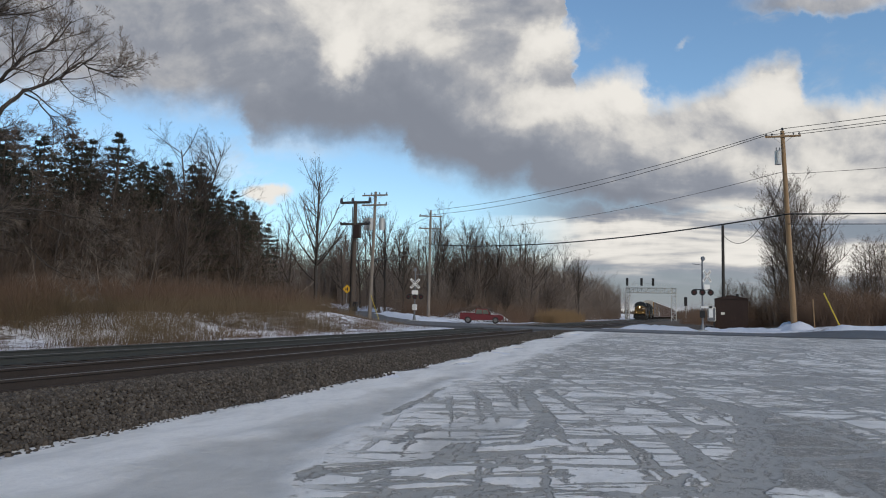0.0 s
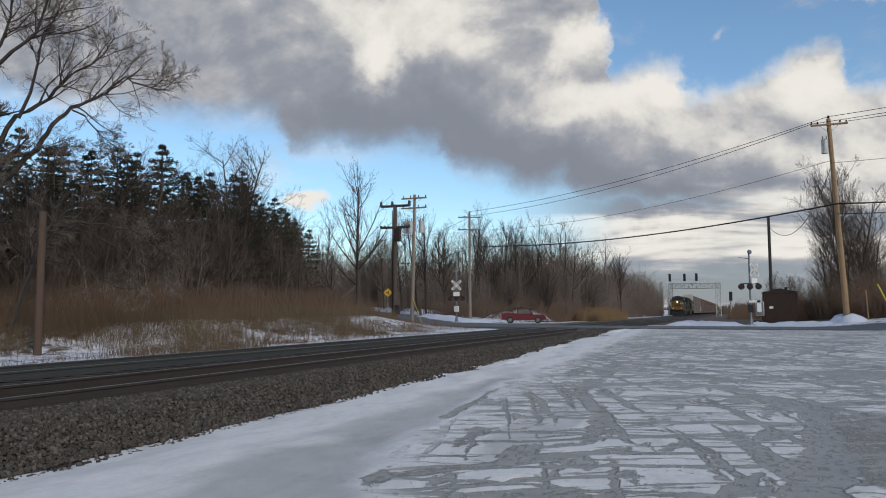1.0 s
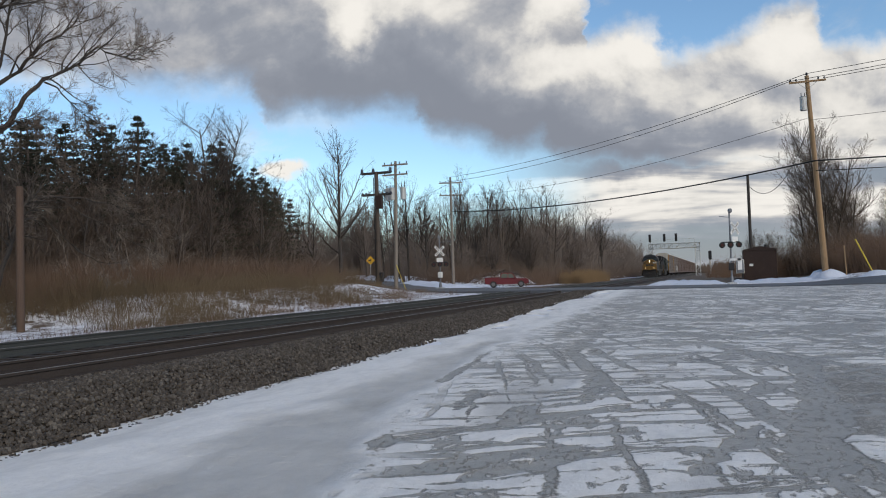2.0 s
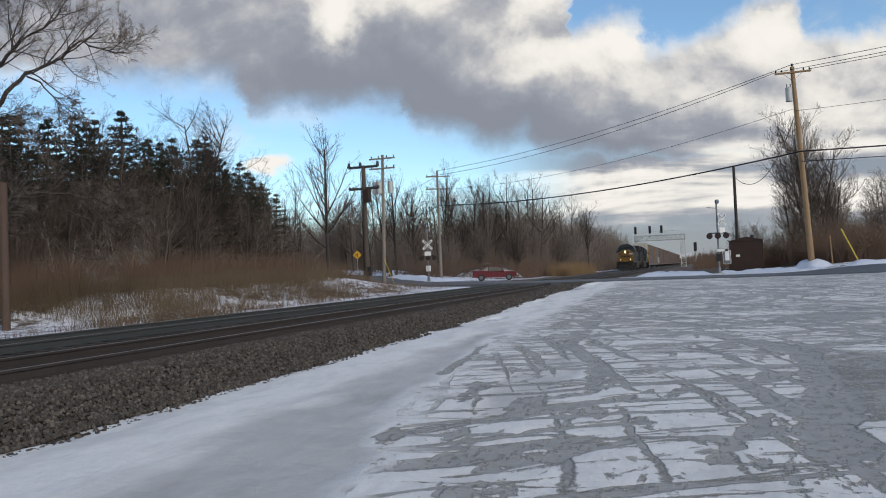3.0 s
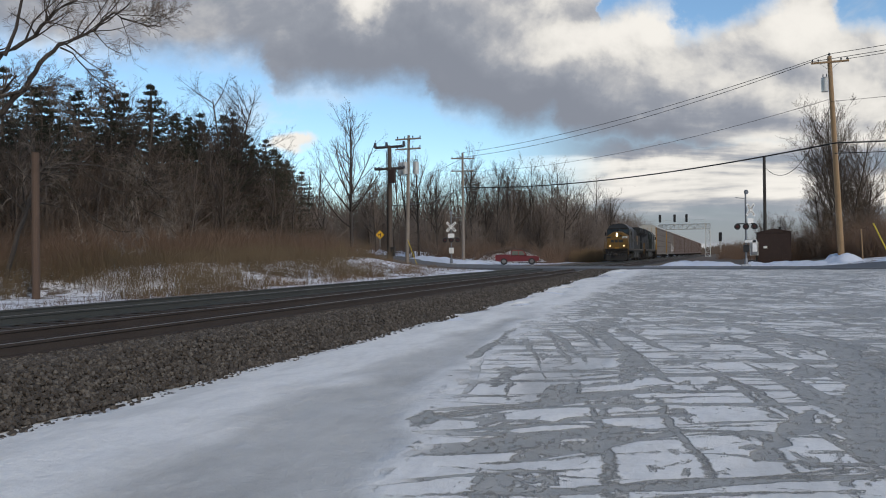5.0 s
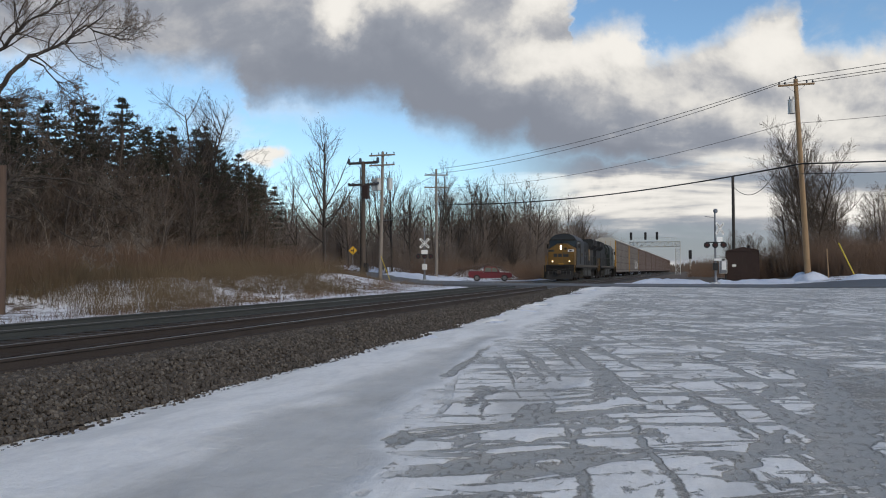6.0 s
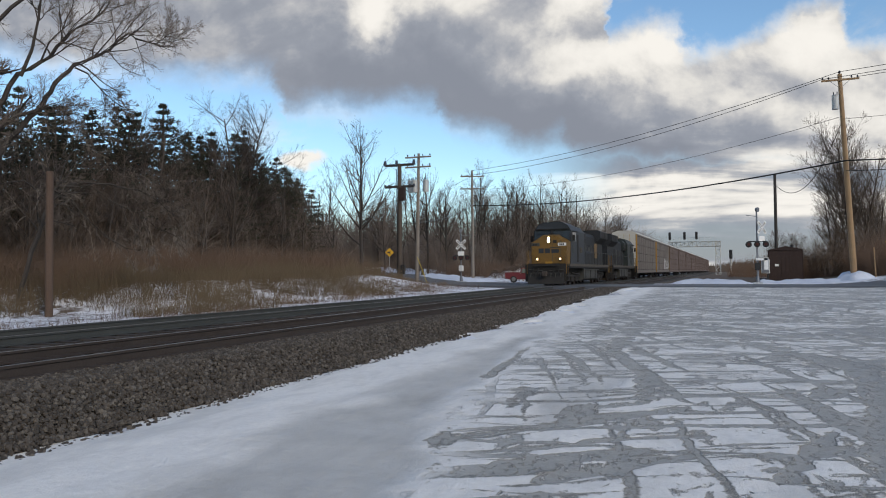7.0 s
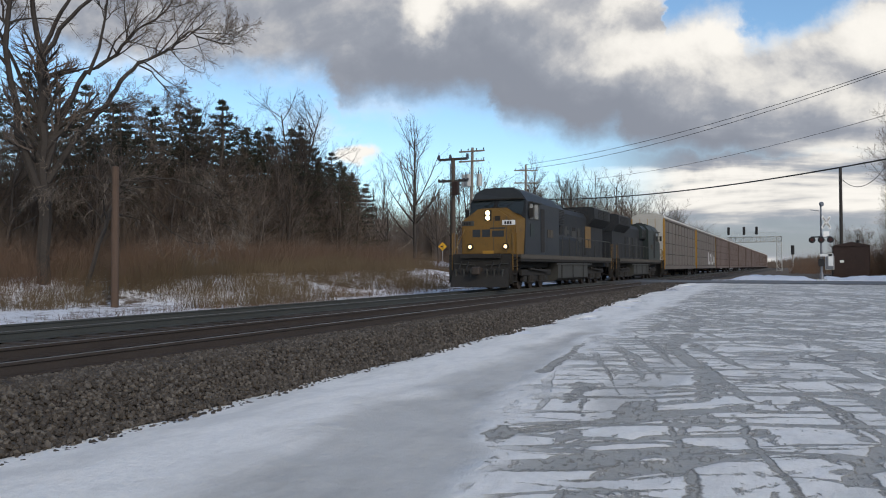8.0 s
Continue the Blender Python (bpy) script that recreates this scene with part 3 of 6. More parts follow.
def parking_lot():
    """Icy lot: a fine sheet whose snow lies a little higher than the ruts driven into it."""
    xs = np.array(axis_steps([(-7.2, 7, 0.07), (7, 14, 0.5), (14, 40, 2)]))
    ys = np.array(axis_steps([(-40, 0, 4), (0, 2.5, .5), (2.5, 22, 0.07), (22, 50, 0.25)]))
    x, y = np.meshgrid(xs, ys)
    wave = lattice_noise(x, y, 1.1, 3) - .5
    tear = lattice_noise(x, y, 5.0, 4) - .5
    bare = np.zeros_like(x)
    near = (y > 3) & (y < 44) & (x < 8)
    xn, yn = x[near], y[near]
    got = np.zeros_like(xn)
    for ax, ay, bx, by, cx, cy, width in TURN_RUTS + LONG_RUTS + CROSS_RUTS:
        qx, qy = 2 * bx - (ax + cx) / 2, 2 * by - (ay + cy) / 2
        d = np.full_like(xn, 99.0)
        for t in np.linspace(0, 1, 40):
            px, py = (1 - t) ** 2 * ax + 2 * t * (1 - t) * qx + t * t * cx, (1 - t) ** 2 * ay + 2 * t * (1 - t) * qy + t * t * cy
            d = np.minimum(d, np.hypot(xn - px, yn - py) + (.5 * width + .1) * max(0, 1 - 5 * min(t, 1 - t)))
        d = d + wave[near] * .10 + tear[near] * .10
        # two or three tyre lines side by side in the wide ones
        comb = 1.0 if width < .3 else .78 + .22 * np.cos(d * 6.28 / .17)
        patchy = .42 + .75 * soft(.28, .55, lattice_noise(xn, yn, .9, int(width * 100) + int(abs(ax) * 10)))
        got = np.maximum(got, soft(width * .5 + .07, width * .5 - .07, d) * comb * patchy)
    bare[near] = got
    # the turning place, driven almost bare
    bare = np.maximum(bare, .52 * soft(1.25, .5, np.hypot((x - 2.6) / 1.5, (y - 11.5) / 4.6) + wave * .5 + tear * .35))
    clean = np.interp(y, (3, 5, 7, 9.5, 13, 18, 25, 40, 50), (-4.4, -4.6, -4.7, -4.8, -5.0, -5.1, -5.0, -5.4, -4.8)) + wave * .9
    inner = np.interp(y, (3, 5.5, 7.2, 10.3, 13, 17, 24), (-2.0, -2.5, -3.0, -3.7, -3.95, -4.3, -4.6)) + wave * .5
    ice = soft(-.5, .7, x - clean) * soft(.35, -.25, x - inner) * soft(26, 15, y)
    ice = np.maximum(ice, .75 * soft(1.2, .7, np.hypot((x + 2.1) / .55, (y - 11.5) / 3.2) + wave * .4))
    driven = soft(0.0, .9, x - np.maximum(clean, inner) + tear * .5) * np.interp(y, (0, 40, 50), (1, .9, .75))
    toe = x + 6.60 + .5 * (lattice_noise(y * 0, y, .9, 7) - .5) + .3 * (lattice_noise(x, y, 3.7, 8) - .5) + .16 * (lattice_noise(x, y, 9.0, 9) - .5)
    broken = np.maximum(0, lattice_noise(x, y * .5, 1.6, 12) - .58) * soft(14, 26, y) * soft(-5.0, -6.2, x) * 2.2
    z = np.interp(y, LOT_Y, LOT_Z) + .02 + np.minimum(0, toe) * .9 - broken
    z += (lattice_noise(x, y, 1.3, 5) - .5) * .024 + (lattice_noise(x, y, 4.1, 6) - .5) * .014 + .018 * (1 - np.maximum(bare, ice)) * soft(-6.6, -6.0, x)
    z += .6 * soft(5, 12, x) * soft(45, 62, y)
    n = len(xs)
    j, i = np.meshgrid(np.arange(len(ys) - 1), np.arange(n - 1), indexing="ij")
    q = (j * n + i).ravel()
    ob = mesh_part("parking_lot", np.column_stack([x.ravel(), y.ravel(), z.ravel()]).tolist(), np.column_stack([q, q + 1, q + n + 1, q + n]).tolist(), M_LOT, smooth=True)
    for name, field in (("bare", bare), ("ice", ice), ("driven", driven)):
        ob.data.attributes.new(name, "FLOAT", "POINT").data.foreach_set("value", field.ravel().astype(np.float32))
    tagged(ob, "icy parking lot of packed snow with tyre ruts", "parking lot", kind="structure")


def ballast_bed():
    """Crushed stone under both tracks, with shoulders."""
    xs = [-15.9, -15.2, -14.7, -14.2, -13.5, -12.9, -12.2, -11.6, -10.9, -10.1, -9.5, -8.8, -8.1, -7.6, -7.3, -7.0, -6.7, -6.4, -6.1]
    ys = axis_steps([(-60, 60, 0.5), (60, 400, 10)])

    def h(x, y):
        toe_r, toe_l = lot_height(y), left_height(x, y)
        top = BED + 0.015 * noise.noise((x * 2, y * 2, 1))
        right = toe_r - 0.05 + (top - toe_r + 0.05) * smoothstep(-6.25, -7.35, x)
        left = min(toe_l, 0.3) - 0.1 + (top - min(toe_l, 0.3) + 0.1) * smoothstep(-15.9, -14.7, x)
        return min(right if x > -11 else left, top)
    tagged(sheet("ballast_bed", xs, ys, h, M_BALLAST), "grey-brown crushed stone ballast bed", "ballast", kind="structure")


STONES = [
    [(0, 0, .55), (.5, .1, .1), (.15, .5, .15), (-.4, .3, 0), (-.45, -.35, .12), (.2, -.5, 0), (0, .05, -.45)],
]


def loose_stones():
    """Loose ballast stones on the shoulder nearest the lot, one joined heap."""
    rng = np.random.default_rng(5)
    base = np.array(STONES[0])
    tri = np.array([(0, 1, 2), (0, 2, 3), (0, 3, 4), (0, 4, 5), (0, 5, 1), (6, 2, 1), (6, 3, 2), (6, 4, 3), (6, 5, 4), (6, 1, 5)])
    vs, fs, k = [], [], 0
    for y0, y1, count in ((0, 14, 21000), (14, 26, 9500), (26, 50, 8000)):
        for _ in range(count):
            y = rng.uniform(y0, y1)
            x = rng.uniform(-8.0, -6.45) if rng.random() < 0.95 else rng.uniform(-6.6, -6.2)
            s = rng.uniform(0.022, 0.060) * (1.0 if y < 14 else 1.2 if y < 26 else 1.7)
            toe = lot_height(y)
            z = max(toe + 0.01, toe + (BED - toe) * smoothstep(-6.25, -7.35, x))
            a = rng.uniform(0, 6.28, 3)
            m = np.array(Euler(a).to_matrix())
            p = (base * rng.uniform(0.75, 1.25, 3)) @ m.T * s * 1.25 + (x, y, z + s * 0.2)
            vs.append(p)
            fs.append(tri + k)
            k += 7
    me = bpy.data.meshes.new("ballast_stones")
    me.from_pydata(np.concatenate(vs).tolist(), [], np.concatenate(fs).tolist())
    me.materials.append(M_STONE)
    tagged(new("ballast_stones", me), "loose angular grey-brown ballast stones on the shoulder", "stones", kind="stuff")


def stone_material():
    m = bpy.data.materials.new("loose_ballast_stone")
    m.use_nodes = True
    k = Nodes(m.node_tree)
    rnd = k.n("ShaderNodeNewGeometry").outputs["Random Per Island"]
    ramp = k.n("ShaderNodeValToRGB")
    k.put(ramp.inputs[0], rnd)
    e = ramp.color_ramp.elements
    e[0].color, e[1].color = (0.030, 0.024, 0.018, 1), (0.19, 0.165, 0.135, 1)
    e.new(0.55).color = (0.075, 0.060, 0.046, 1)
    co = k.n("ShaderNodeTexCoord").outputs["Object"]
    p = k.n("ShaderNodeBsdfPrincipled")
    k.put(p.inputs["Base Color"], k.mix(k.noise(co, 30, 4), ramp.outputs[0], (0.05, 0.042, 0.034)))
    p.inputs["Roughness"].default_value = 0.9
    k.put(k.n("ShaderNodeOutputMaterial").inputs[0], p.outputs[0])
    return m


M_STONE = stone_material()


def railway_track(x, label, steel):
    tr = thing("railway_track", (x, 0, 0), label, "railway track", "railway tracks", "structure")
    z = RAIL_TOP
    prof = [(-.07, z - .17), (.07, z - .17), (.07, z - .155), (.012, z - .135), (.012, z - .045), (.037, z - .035), (.037, z - .004), (.0, z - .003), (-.037, z - .004), (-.037, z - .035), (-.012, z - .045), (-.012, z - .135), (-.07, z - .155)]
    for side in (-1, 1):
        r = part("rail", prism([(p[0] + side * 0.7535, p[1]) for p in prof], -60, 420), steel, tr)
        part("rail_head", a_box(side * .7535 - .03, side * .7535 + .03, -60, 420, z - .003, z), M_RAILHEAD, r, "shiny worn running surface")
    return tr


def ties():
    me = None
    for tr in [o for o in scene.objects if o.name.startswith("railway_track")]:
        for i in range(146):
            if me is None:
                bm = a_box(-1.3, 1.3, -.115, .115, RAIL_TOP - .35, RAIL_TOP - .171, bevel=.012)
                me = bpy.data.meshes.new("tie")
                bm.to_mesh(me)
                bm.free()
                me.materials.append(M_TIE)
            t = new("tie", me)
            t.parent = tr
            t.matrix_basis = pose(random.uniform(-.04, .04), -8 + i * 0.5, 0, 0, 0, random.uniform(-1, 1))


def ribbon(name, line, width, lift, mat, label, category, height, cols=6):
    """A road surface along a line of points, draped over the land."""
    pts = []
    for i in range(len(line) - 1):
        a, b = Vector(line[i]), Vector(line[i + 1])
        n = max(1, int((b - a).length / 1.5))
        pts += [a.lerp(b, j / n) for j in range(n)]
    pts.append(Vector(line[-1]))
    for _ in range(6):
        pts = [pts[0]] + [(pts[i - 1] + pts[i] * 2 + pts[i + 1]) / 4 for i in range(1, len(pts) - 1)] + [pts[-1]]
    vs = []
    for i, p in enumerate(pts):
        d = (pts[min(i + 1, len(pts) - 1)] - pts[max(i - 1, 0)]).normalized()
        for c, drop in [(0, .35)] + [(c, 0) for c in range(cols + 1)] + [(cols, .35)]:
            q = p + Vector((-d.y, d.x)) * (c / cols - .5) * (width + drop)
            vs.append((q.x, q.y, height(q.x, q.y) + lift - drop))
    n = cols + 3
    fs = [(i * n + c, i * n + c + 1, (i + 1) * n + c + 1, (i + 1) * n + c) for i in range(len(pts) - 1) for c in range(n - 1)]
    return tagged(mesh_part(name, vs, fs, mat, smooth=True), label, category, kind="structure")


def road_height(x, y):
    over = smoothstep(-20, -15.5, x) * smoothstep(-2.5, -6.5, x)
    return land_height(x, y) * (1 - over) + (RAIL_TOP - 0.05) * over


def roads():
    ribbon("road", [(60, 49), (20, 50.5), (4, 52.5), (-6, 55), (-16, 59), (-24, 64.5), (-31, 73), (-42, 92), (-60, 115), (-95, 140)],
           8.2, 0.07, M_ROAD, "grey salted asphalt road crossing the tracks", "road", road_height)


# ---- the train ----
def wheel_mesh(bm, x, y, r):
    tube(bm, (x - .07, y, r), (x + .07, y, r), r, sides=20)


def bogie(name, parent, y0, axles, gap, r=0.51):
    """A six- or four-wheel truck: frame, springs, axle boxes, wheels."""
    length = gap * (axles - 1)
    fr = bmesh.new()
    for s in (-1, 1):
        box(fr, s * 1.12 - .09, s * 1.12 + .09, y0 - .75, y0 + length + .75, .62, .92, .04)
        for i in range(axles):
            box(fr, s * 1.04 - .12, s * 1.04 + .12, y0 + i * gap - .26, y0 + i * gap + .26, .34, .74, .04)
        for i in range(axles - 1):
            for j in (-.32, 0, .32):
                tube(fr, (s * 1.14, y0 + (i + .5) * gap + j, .36), (s * 1.14, y0 + (i + .5) * gap + j, .66), .11)
            box(fr, s * 1.14 - .1, s * 1.14 + .1, y0 + (i + .5) * gap - .5, y0 + (i + .5) * gap + .5, .28, .37, .02)
        tube(fr, (s * 1.28, y0 + .3, .95), (s * 1.28, y0 + length - .3, .80), .06)
    b = part(name, fr, M_UNDER, parent, "grimy cast steel truck frame")
    for i in range(axles):
        w = bmesh.new()
        for s in (-1, 1):
            wheel_mesh(w, s * .76, y0 + i * gap, r)
            tube(w, (s * .68, y0 + i * gap, r), (s * .65, y0 + i * gap, r), r + .025, sides=20)
        tube(w, (-.7, y0 + i * gap, r), (.7, y0 + i * gap, r), .09)
        part("wheelset", w, M_RAIL, b)
    return b


def handrail(bm, x, y0, y1, z0, z1, step=1.6, r=.022):
    n = max(1, int(round(abs(y1 - y0) / step)))
    for i in range(n + 1):
        y = y0 + (y1 - y0) * i / n
        tube(bm, (x, y, z0), (x, y, z1), r, sides=5)
    tube(bm, (x, y0, z1), (x, y1, z1), r, sides=5)


def bars(parent, name, plan, y, mat, label, axis="y"):
    """Flat marks (rectangles) set on a face, each its own piece."""
    for a0, a1, z0, z1 in plan:
        bm = a_box(a0, a1, y - .012, y, z0, z1) if axis == "y" else a_box(y - .012, y + .012, a0, a1, z0, z1)
        part(name, bm, mat, parent, label)


def locomotive(label, paint, nose, lead):
    """A wide-nosed six-axle diesel, nose face at y = 0, the body behind it."""
    L = thing("locomotive", (FAR_TRACK, 0, RAIL_TOP), label, "locomotive", "locomotives")
    # frame, pilot, steps, tank
    fr = bmesh.new()
    box(fr, -1.5, 1.5, .4, 21.2, 1.28, 1.56, .03)
    box(fr, -.9, .9, -.8, 22.0, 1.0, 1.3, .03)
    part("frame", fr, M_UNDER, L)
    sill = bmesh.new()
    for s in (-1, 1):
        box(sill, s * 1.5 - .03, s * 1.5 + .03, .4, 21.2, 1.42, 1.62)
    part("side_sill", sill, M_LOCO_FRAME, L, "grimy tan side sill with a bright edge")
    plow = prism([(-1.42, 1.62), (-1.42, .52), (-1.25, .14), (1.25, .14), (1.42, .52), (1.42, 1.62)], -.95, -.62)
    part("pilot", plow, M_UNDER, L, "black steel pilot plate and snowplough")
    blade = prism([(-.95, .18), (-1.55, .16), (-1.18, .85), (-.95, 1.0)], -1.34, 1.34, axis="x")
    part("snowplough", blade, M_UNDER, L)
    cp = bmesh.new()
    tube(cp, (0, -1.55, .88), (0, -.9, .88), .13)
    box(cp, -.19, .19, -1.78, -1.5, .70, 1.06, .05)
    part("coupler", cp, M_RAIL, L)
    for sx in (-1.0, -.62, .62, 1.0):
        h = bmesh.new()
        pts = [(sx, -.96, 1.28), (sx * .98, -1.32, .98), (sx * .9, -1.22, .55)]
        for a, b in zip(pts, pts[1:]):
            tube(h, a, b, .028, sides=6)
        part("brake_hose", h, M_RUBBER, L)
    part("anticlimber", a_box(-1.0, 1.0, -1.12, -.95, 1.42, 1.62, bevel=.02), M_UNDER, L, "ribbed black anticlimber over the coupler")
    for sx in (-1.15, -.75, -.4, .4, .75, 1.15):
        part("plough_rib", a_box(sx - .025, sx + .025, -1.30, -.96, .3, .95), M_LOCO_GREY, L)
    for s in (-1, 1):
        part("uncoupling_lever", a_tube((s * .25, -1.02, 1.12), (s * 1.35, -1.02, 1.2), .02, sides=6), M_LOCO_GREY, L)
    dk = bmesh.new()
    box(dk, -1.5, 1.5, -.85, .4, 1.5, 1.6)
    part("front_deck", dk, M_UNDER, L)
    for s in (-1, 1):
        for y0 in (-.55, 21.35):
            st = bmesh.new()
            for i in range(4):
                box(st, s * 1.5 - .17, s * 1.5 + .05, y0 - .28, y0 + .28, .38 + i * .33, .42 + i * .33)
            box(st, s * 1.5 - .17, s * 1.5 + .03, y0 - .31, y0 - .28, .32, 1.6)
            box(st, s * 1.5 - .17, s * 1.5 + .03, y0 + .28, y0 + .31, .32, 1.6)
            part("steps", st, M_UNDER, L)
            g = bmesh.new()
            tube(g, (s * 1.52, y0 - .3, .9), (s * 1.52, y0 - .3, 2.55), .025, sides=6)
            tube(g, (s * 1.52, y0 + .3, .9), (s * 1.52, y0 + .3, 2.55), .025, sides=6)
            part("grab_rail", g, M_LOCO_YELLOW, L, "yellow grab rails at the steps")
    tank = prism([(-1.45, .45), (-1.2, .30), (1.2, .30), (1.45, .45), (1.45, 1.25), (-1.45, 1.25)], 7.2, 14.2)
    part("fuel_tank", tank, M_LOCO_GREY, L, "grimy grey fuel tank")
    bogie("front_truck", L, 2.2, 3, 1.86)
    bogie("rear_truck", L, 15.4, 3, 1.86)
    # nose: gabled top, sides drawn in
    nz = bmesh.new()
    a = [(-1.38, 1.6), (1.38, 1.6), (1.38, 3.14), (.5, 3.68), (-.5, 3.68), (-1.38, 3.14)]
    b = [(-1.46, 1.6), (1.46, 1.6), (1.46, 3.26), (.6, 3.82), (-.6, 3.82), (-1.46, 3.26)]
    va, vb = [nz.verts.new((x, 0, z)) for x, z in a], [nz.verts.new((x, 1.5, z)) for x, z in b]
    for i in range(6):
        nz.faces.new((va[i], va[(i + 1) % 6], vb[(i + 1) % 6], vb[i]))
    nz.faces.new(va[::-1]), nz.faces.new(vb)
    bmesh.ops.recalc_face_normals(nz, faces=nz.faces)
    bmesh.ops.bevel(nz, geom=[e for e in nz.edges if all(v.co.y < .1 for v in e.verts)], offset=.06, segments=2, affect="EDGES")
    n = part("nose", nz, nose, L, "dirty yellow nose" if lead else "dark nose")
    if lead:
        bars(n, "emblem_bar", [(-.80, -.40, 2.40, 2.74), (-.30, .10, 2.40, 2.74), (.20, .80, 2.40, 2.68), (.10, .86, 2.76, 2.82)], -.004, M_LOCO_BLUE, "dark blue worn emblem block")
        bars(n, "step_plate", [(-.28, .28, 1.64, 1.78)], -.01, M_RACK_YELLOW, "bright yellow plate")
        door = bmesh.new()
        for x in (.28, .92):
            box(door, x - .012, x + .012, -.012, 0, 1.7, 3.3)
        part("nose_door", door, M_LOCO_FRAME, n, "seams of the nose door")
        bars(n, "dark_grille", [(.34, .62, 3.12, 3.34)], -.006, M_UNDER, "small dark window in the nose")
    for s in (-1, 1):
        nb = part("number_board", a_box(s * 1.04 - .32, s * 1.04 + .32, -.035, .02, 2.92, 3.14, bevel=.01), M_WHITE if s > 0 else M_LOCO_GREY, n, "lit number board")
        bars(nb, "number_bar", [(s * 1.04 - .2 + i * .13, s * 1.04 - .11 + i * .13, 2.96, 3.09) for i in range(3)], -.037, M_UNDER, "dark mark")
        dl = part("ditch_light", a_tube((s * .9, -.09, 1.96), (s * .9, 0, 1.96), .15, sides=14), M_UNDER, n, "ditch light housing")
        part("lens", a_tube((s * .9, -.105, 1.96), (s * .9, -.092, 1.96), .085, sides=14), M_DITCH if lead else M_GLASS, dl, "glowing lamp")
    hl = part("headlight", a_box(-.17, .17, -.06, .05, 3.14, 3.60, bevel=.03), M_UNDER, n, "twin headlight housing")
    for z in (3.26, 3.48):
        part("lens", a_tube((0, -.085, z), (0, -.062, z), .105, sides=14), M_LAMP if lead else M_GLASS, hl, "glowing headlight")
    # cab
    cab = bmesh.new()
    prof = [(-1.5, 1.6), (1.5, 1.6), (1.5, 4.1), (1.2, 4.52), (.75, 4.74), (-.75, 4.74), (-1.2, 4.52), (-1.5, 4.1)]
    c0, c1 = [cab.verts.new((x * (1 if z < 3 else .98), 1.05 + (.42 if z > 4.0 else 0), z)) for x, z in prof], [cab.verts.new((x, 4.6, z)) for x, z in prof]
    for i in range(8):
        cab.faces.new((c0[i], c0[(i + 1) % 8], c1[(i + 1) % 8], c1[i]))
    cab.faces.new(c0[::-1]), cab.faces.new(c1)
    bmesh.ops.recalc_face_normals(cab, faces=cab.faces)
    c = part("cab", cab, paint, L, "dark blue cab with a rounded roof")
    for s in (-1, 1):
        w = bmesh.new()
        vs = [w.verts.new(p) for p in ((s * .12, 1.04, 3.84), (s * 1.36, 1.04, 3.42), (s * 1.38, 1.42, 4.12), (s * .12, 1.42, 4.2))]
        w.faces.new(vs if s > 0 else vs[::-1])
        bmesh.ops.solidify(w, geom=w.faces, thickness=.03)
        part("windscreen", w, M_GLASS, c, "dark windscreen pane")
        for y0, y1 in ((1.75, 2.45), (2.55, 3.35)):
            wf = part("side_window", a_box(s * 1.505 - .012, s * 1.505 + .012, y0, y1, 3.3, 4.0), M_GLASS, c, "dark cab side window")
            f = bmesh.new()
            for q in (y0, y1):
                box(f, s * 1.51 - .02, s * 1.51 + .02, q - .025, q + .025, 3.26, 4.04)
            for q in (3.28, 4.02):
                box(f, s * 1.51 - .02, s * 1.51 + .02, y0, y1, q - .025, q + .025)
            part("window_frame", f, M_LOCO_GREY, wf)
        part("cab_door", a_box(s * 1.505 - .012, s * 1.505 + .012, 3.75, 4.4, 1.75, 3.85), M_UNDER, c, "dark recessed cab door")
        part("mirror", a_box(s * 1.68 - .1, s * 1.68 + .1, 1.5, 1.56, 3.3, 3.75), M_UNDER, c)
    # windscreen surround, wipers, sun visor and roof grab
    brow = bmesh.new()
    box(brow, -1.38, 1.38, 1.30, 1.46, 4.17, 4.23)
    box(brow, -.06, .06, 1.00, 1.06, 3.6, 3.9)
    part("windscreen_brow", brow, M_UNDER, c, "dark rubber windscreen surround")
    for s in (-1, 1):
        part("wiper", a_tube((s * .45, 1.02, 3.74), (s * .85, 1.22, 4.02), .012, sides=4), M_DARK, c)
        part("sun_visor", a_box(s * 1.60 - .09, s * 1.60 + .09, 1.75, 3.35, 4.03, 4.07), M_LOCO_GREY, c)
        part("number_panel", a_box(s * 1.506 - .012, s * 1.506 + .012, 1.95, 2.6, 2.45, 3.05), M_LOCO_GREEN, c, "faded darker panel under the cab window")
    part("antenna_plate", a_box(-.5, .5, 2.2, 3.3, 4.73, 4.82, bevel=.03), M_UNDER, c)
    horn = bmesh.new()
    for i in (-.2, 0, .2):
        tube(horn, (i, 3.8, 4.80), (i, 3.3, 4.84), .03, .09, sides=8)
    part("horn", horn, M_UNDER, c)
    # long hood with its boxes
    hood = prism([(-1.0, 1.6), (1.0, 1.6), (1.0, 4.0), (.8, 4.28), (-.8, 4.28), (-1.0, 4.0)], 4.6, 20.6)
    h = part("hood", hood, M_LOCO_GRIME_SHADE, L, "long hood")
    part("equipment_box", prism([(-1.5, 1.6), (1.5, 1.6), (1.48, 4.08), (1.2, 4.5), (-1.2, 4.5), (-1.48, 4.08)], 4.62, 7.3), paint, L)
    part("blower_duct", prism([(1.0, 1.6), (1.35, 1.6), (1.35, 2.5), (1.0, 2.8)], 6.4, 12.5), M_LOCO_GRIME_SHADE, L)
    rad = prism([(-1.52, 4.0), (-1.05, 3.55), (1.05, 3.55), (1.52, 4.0), (1.52, 4.62), (1.3, 4.72), (-1.3, 4.72), (-1.52, 4.62)], 15.9, 20.7)
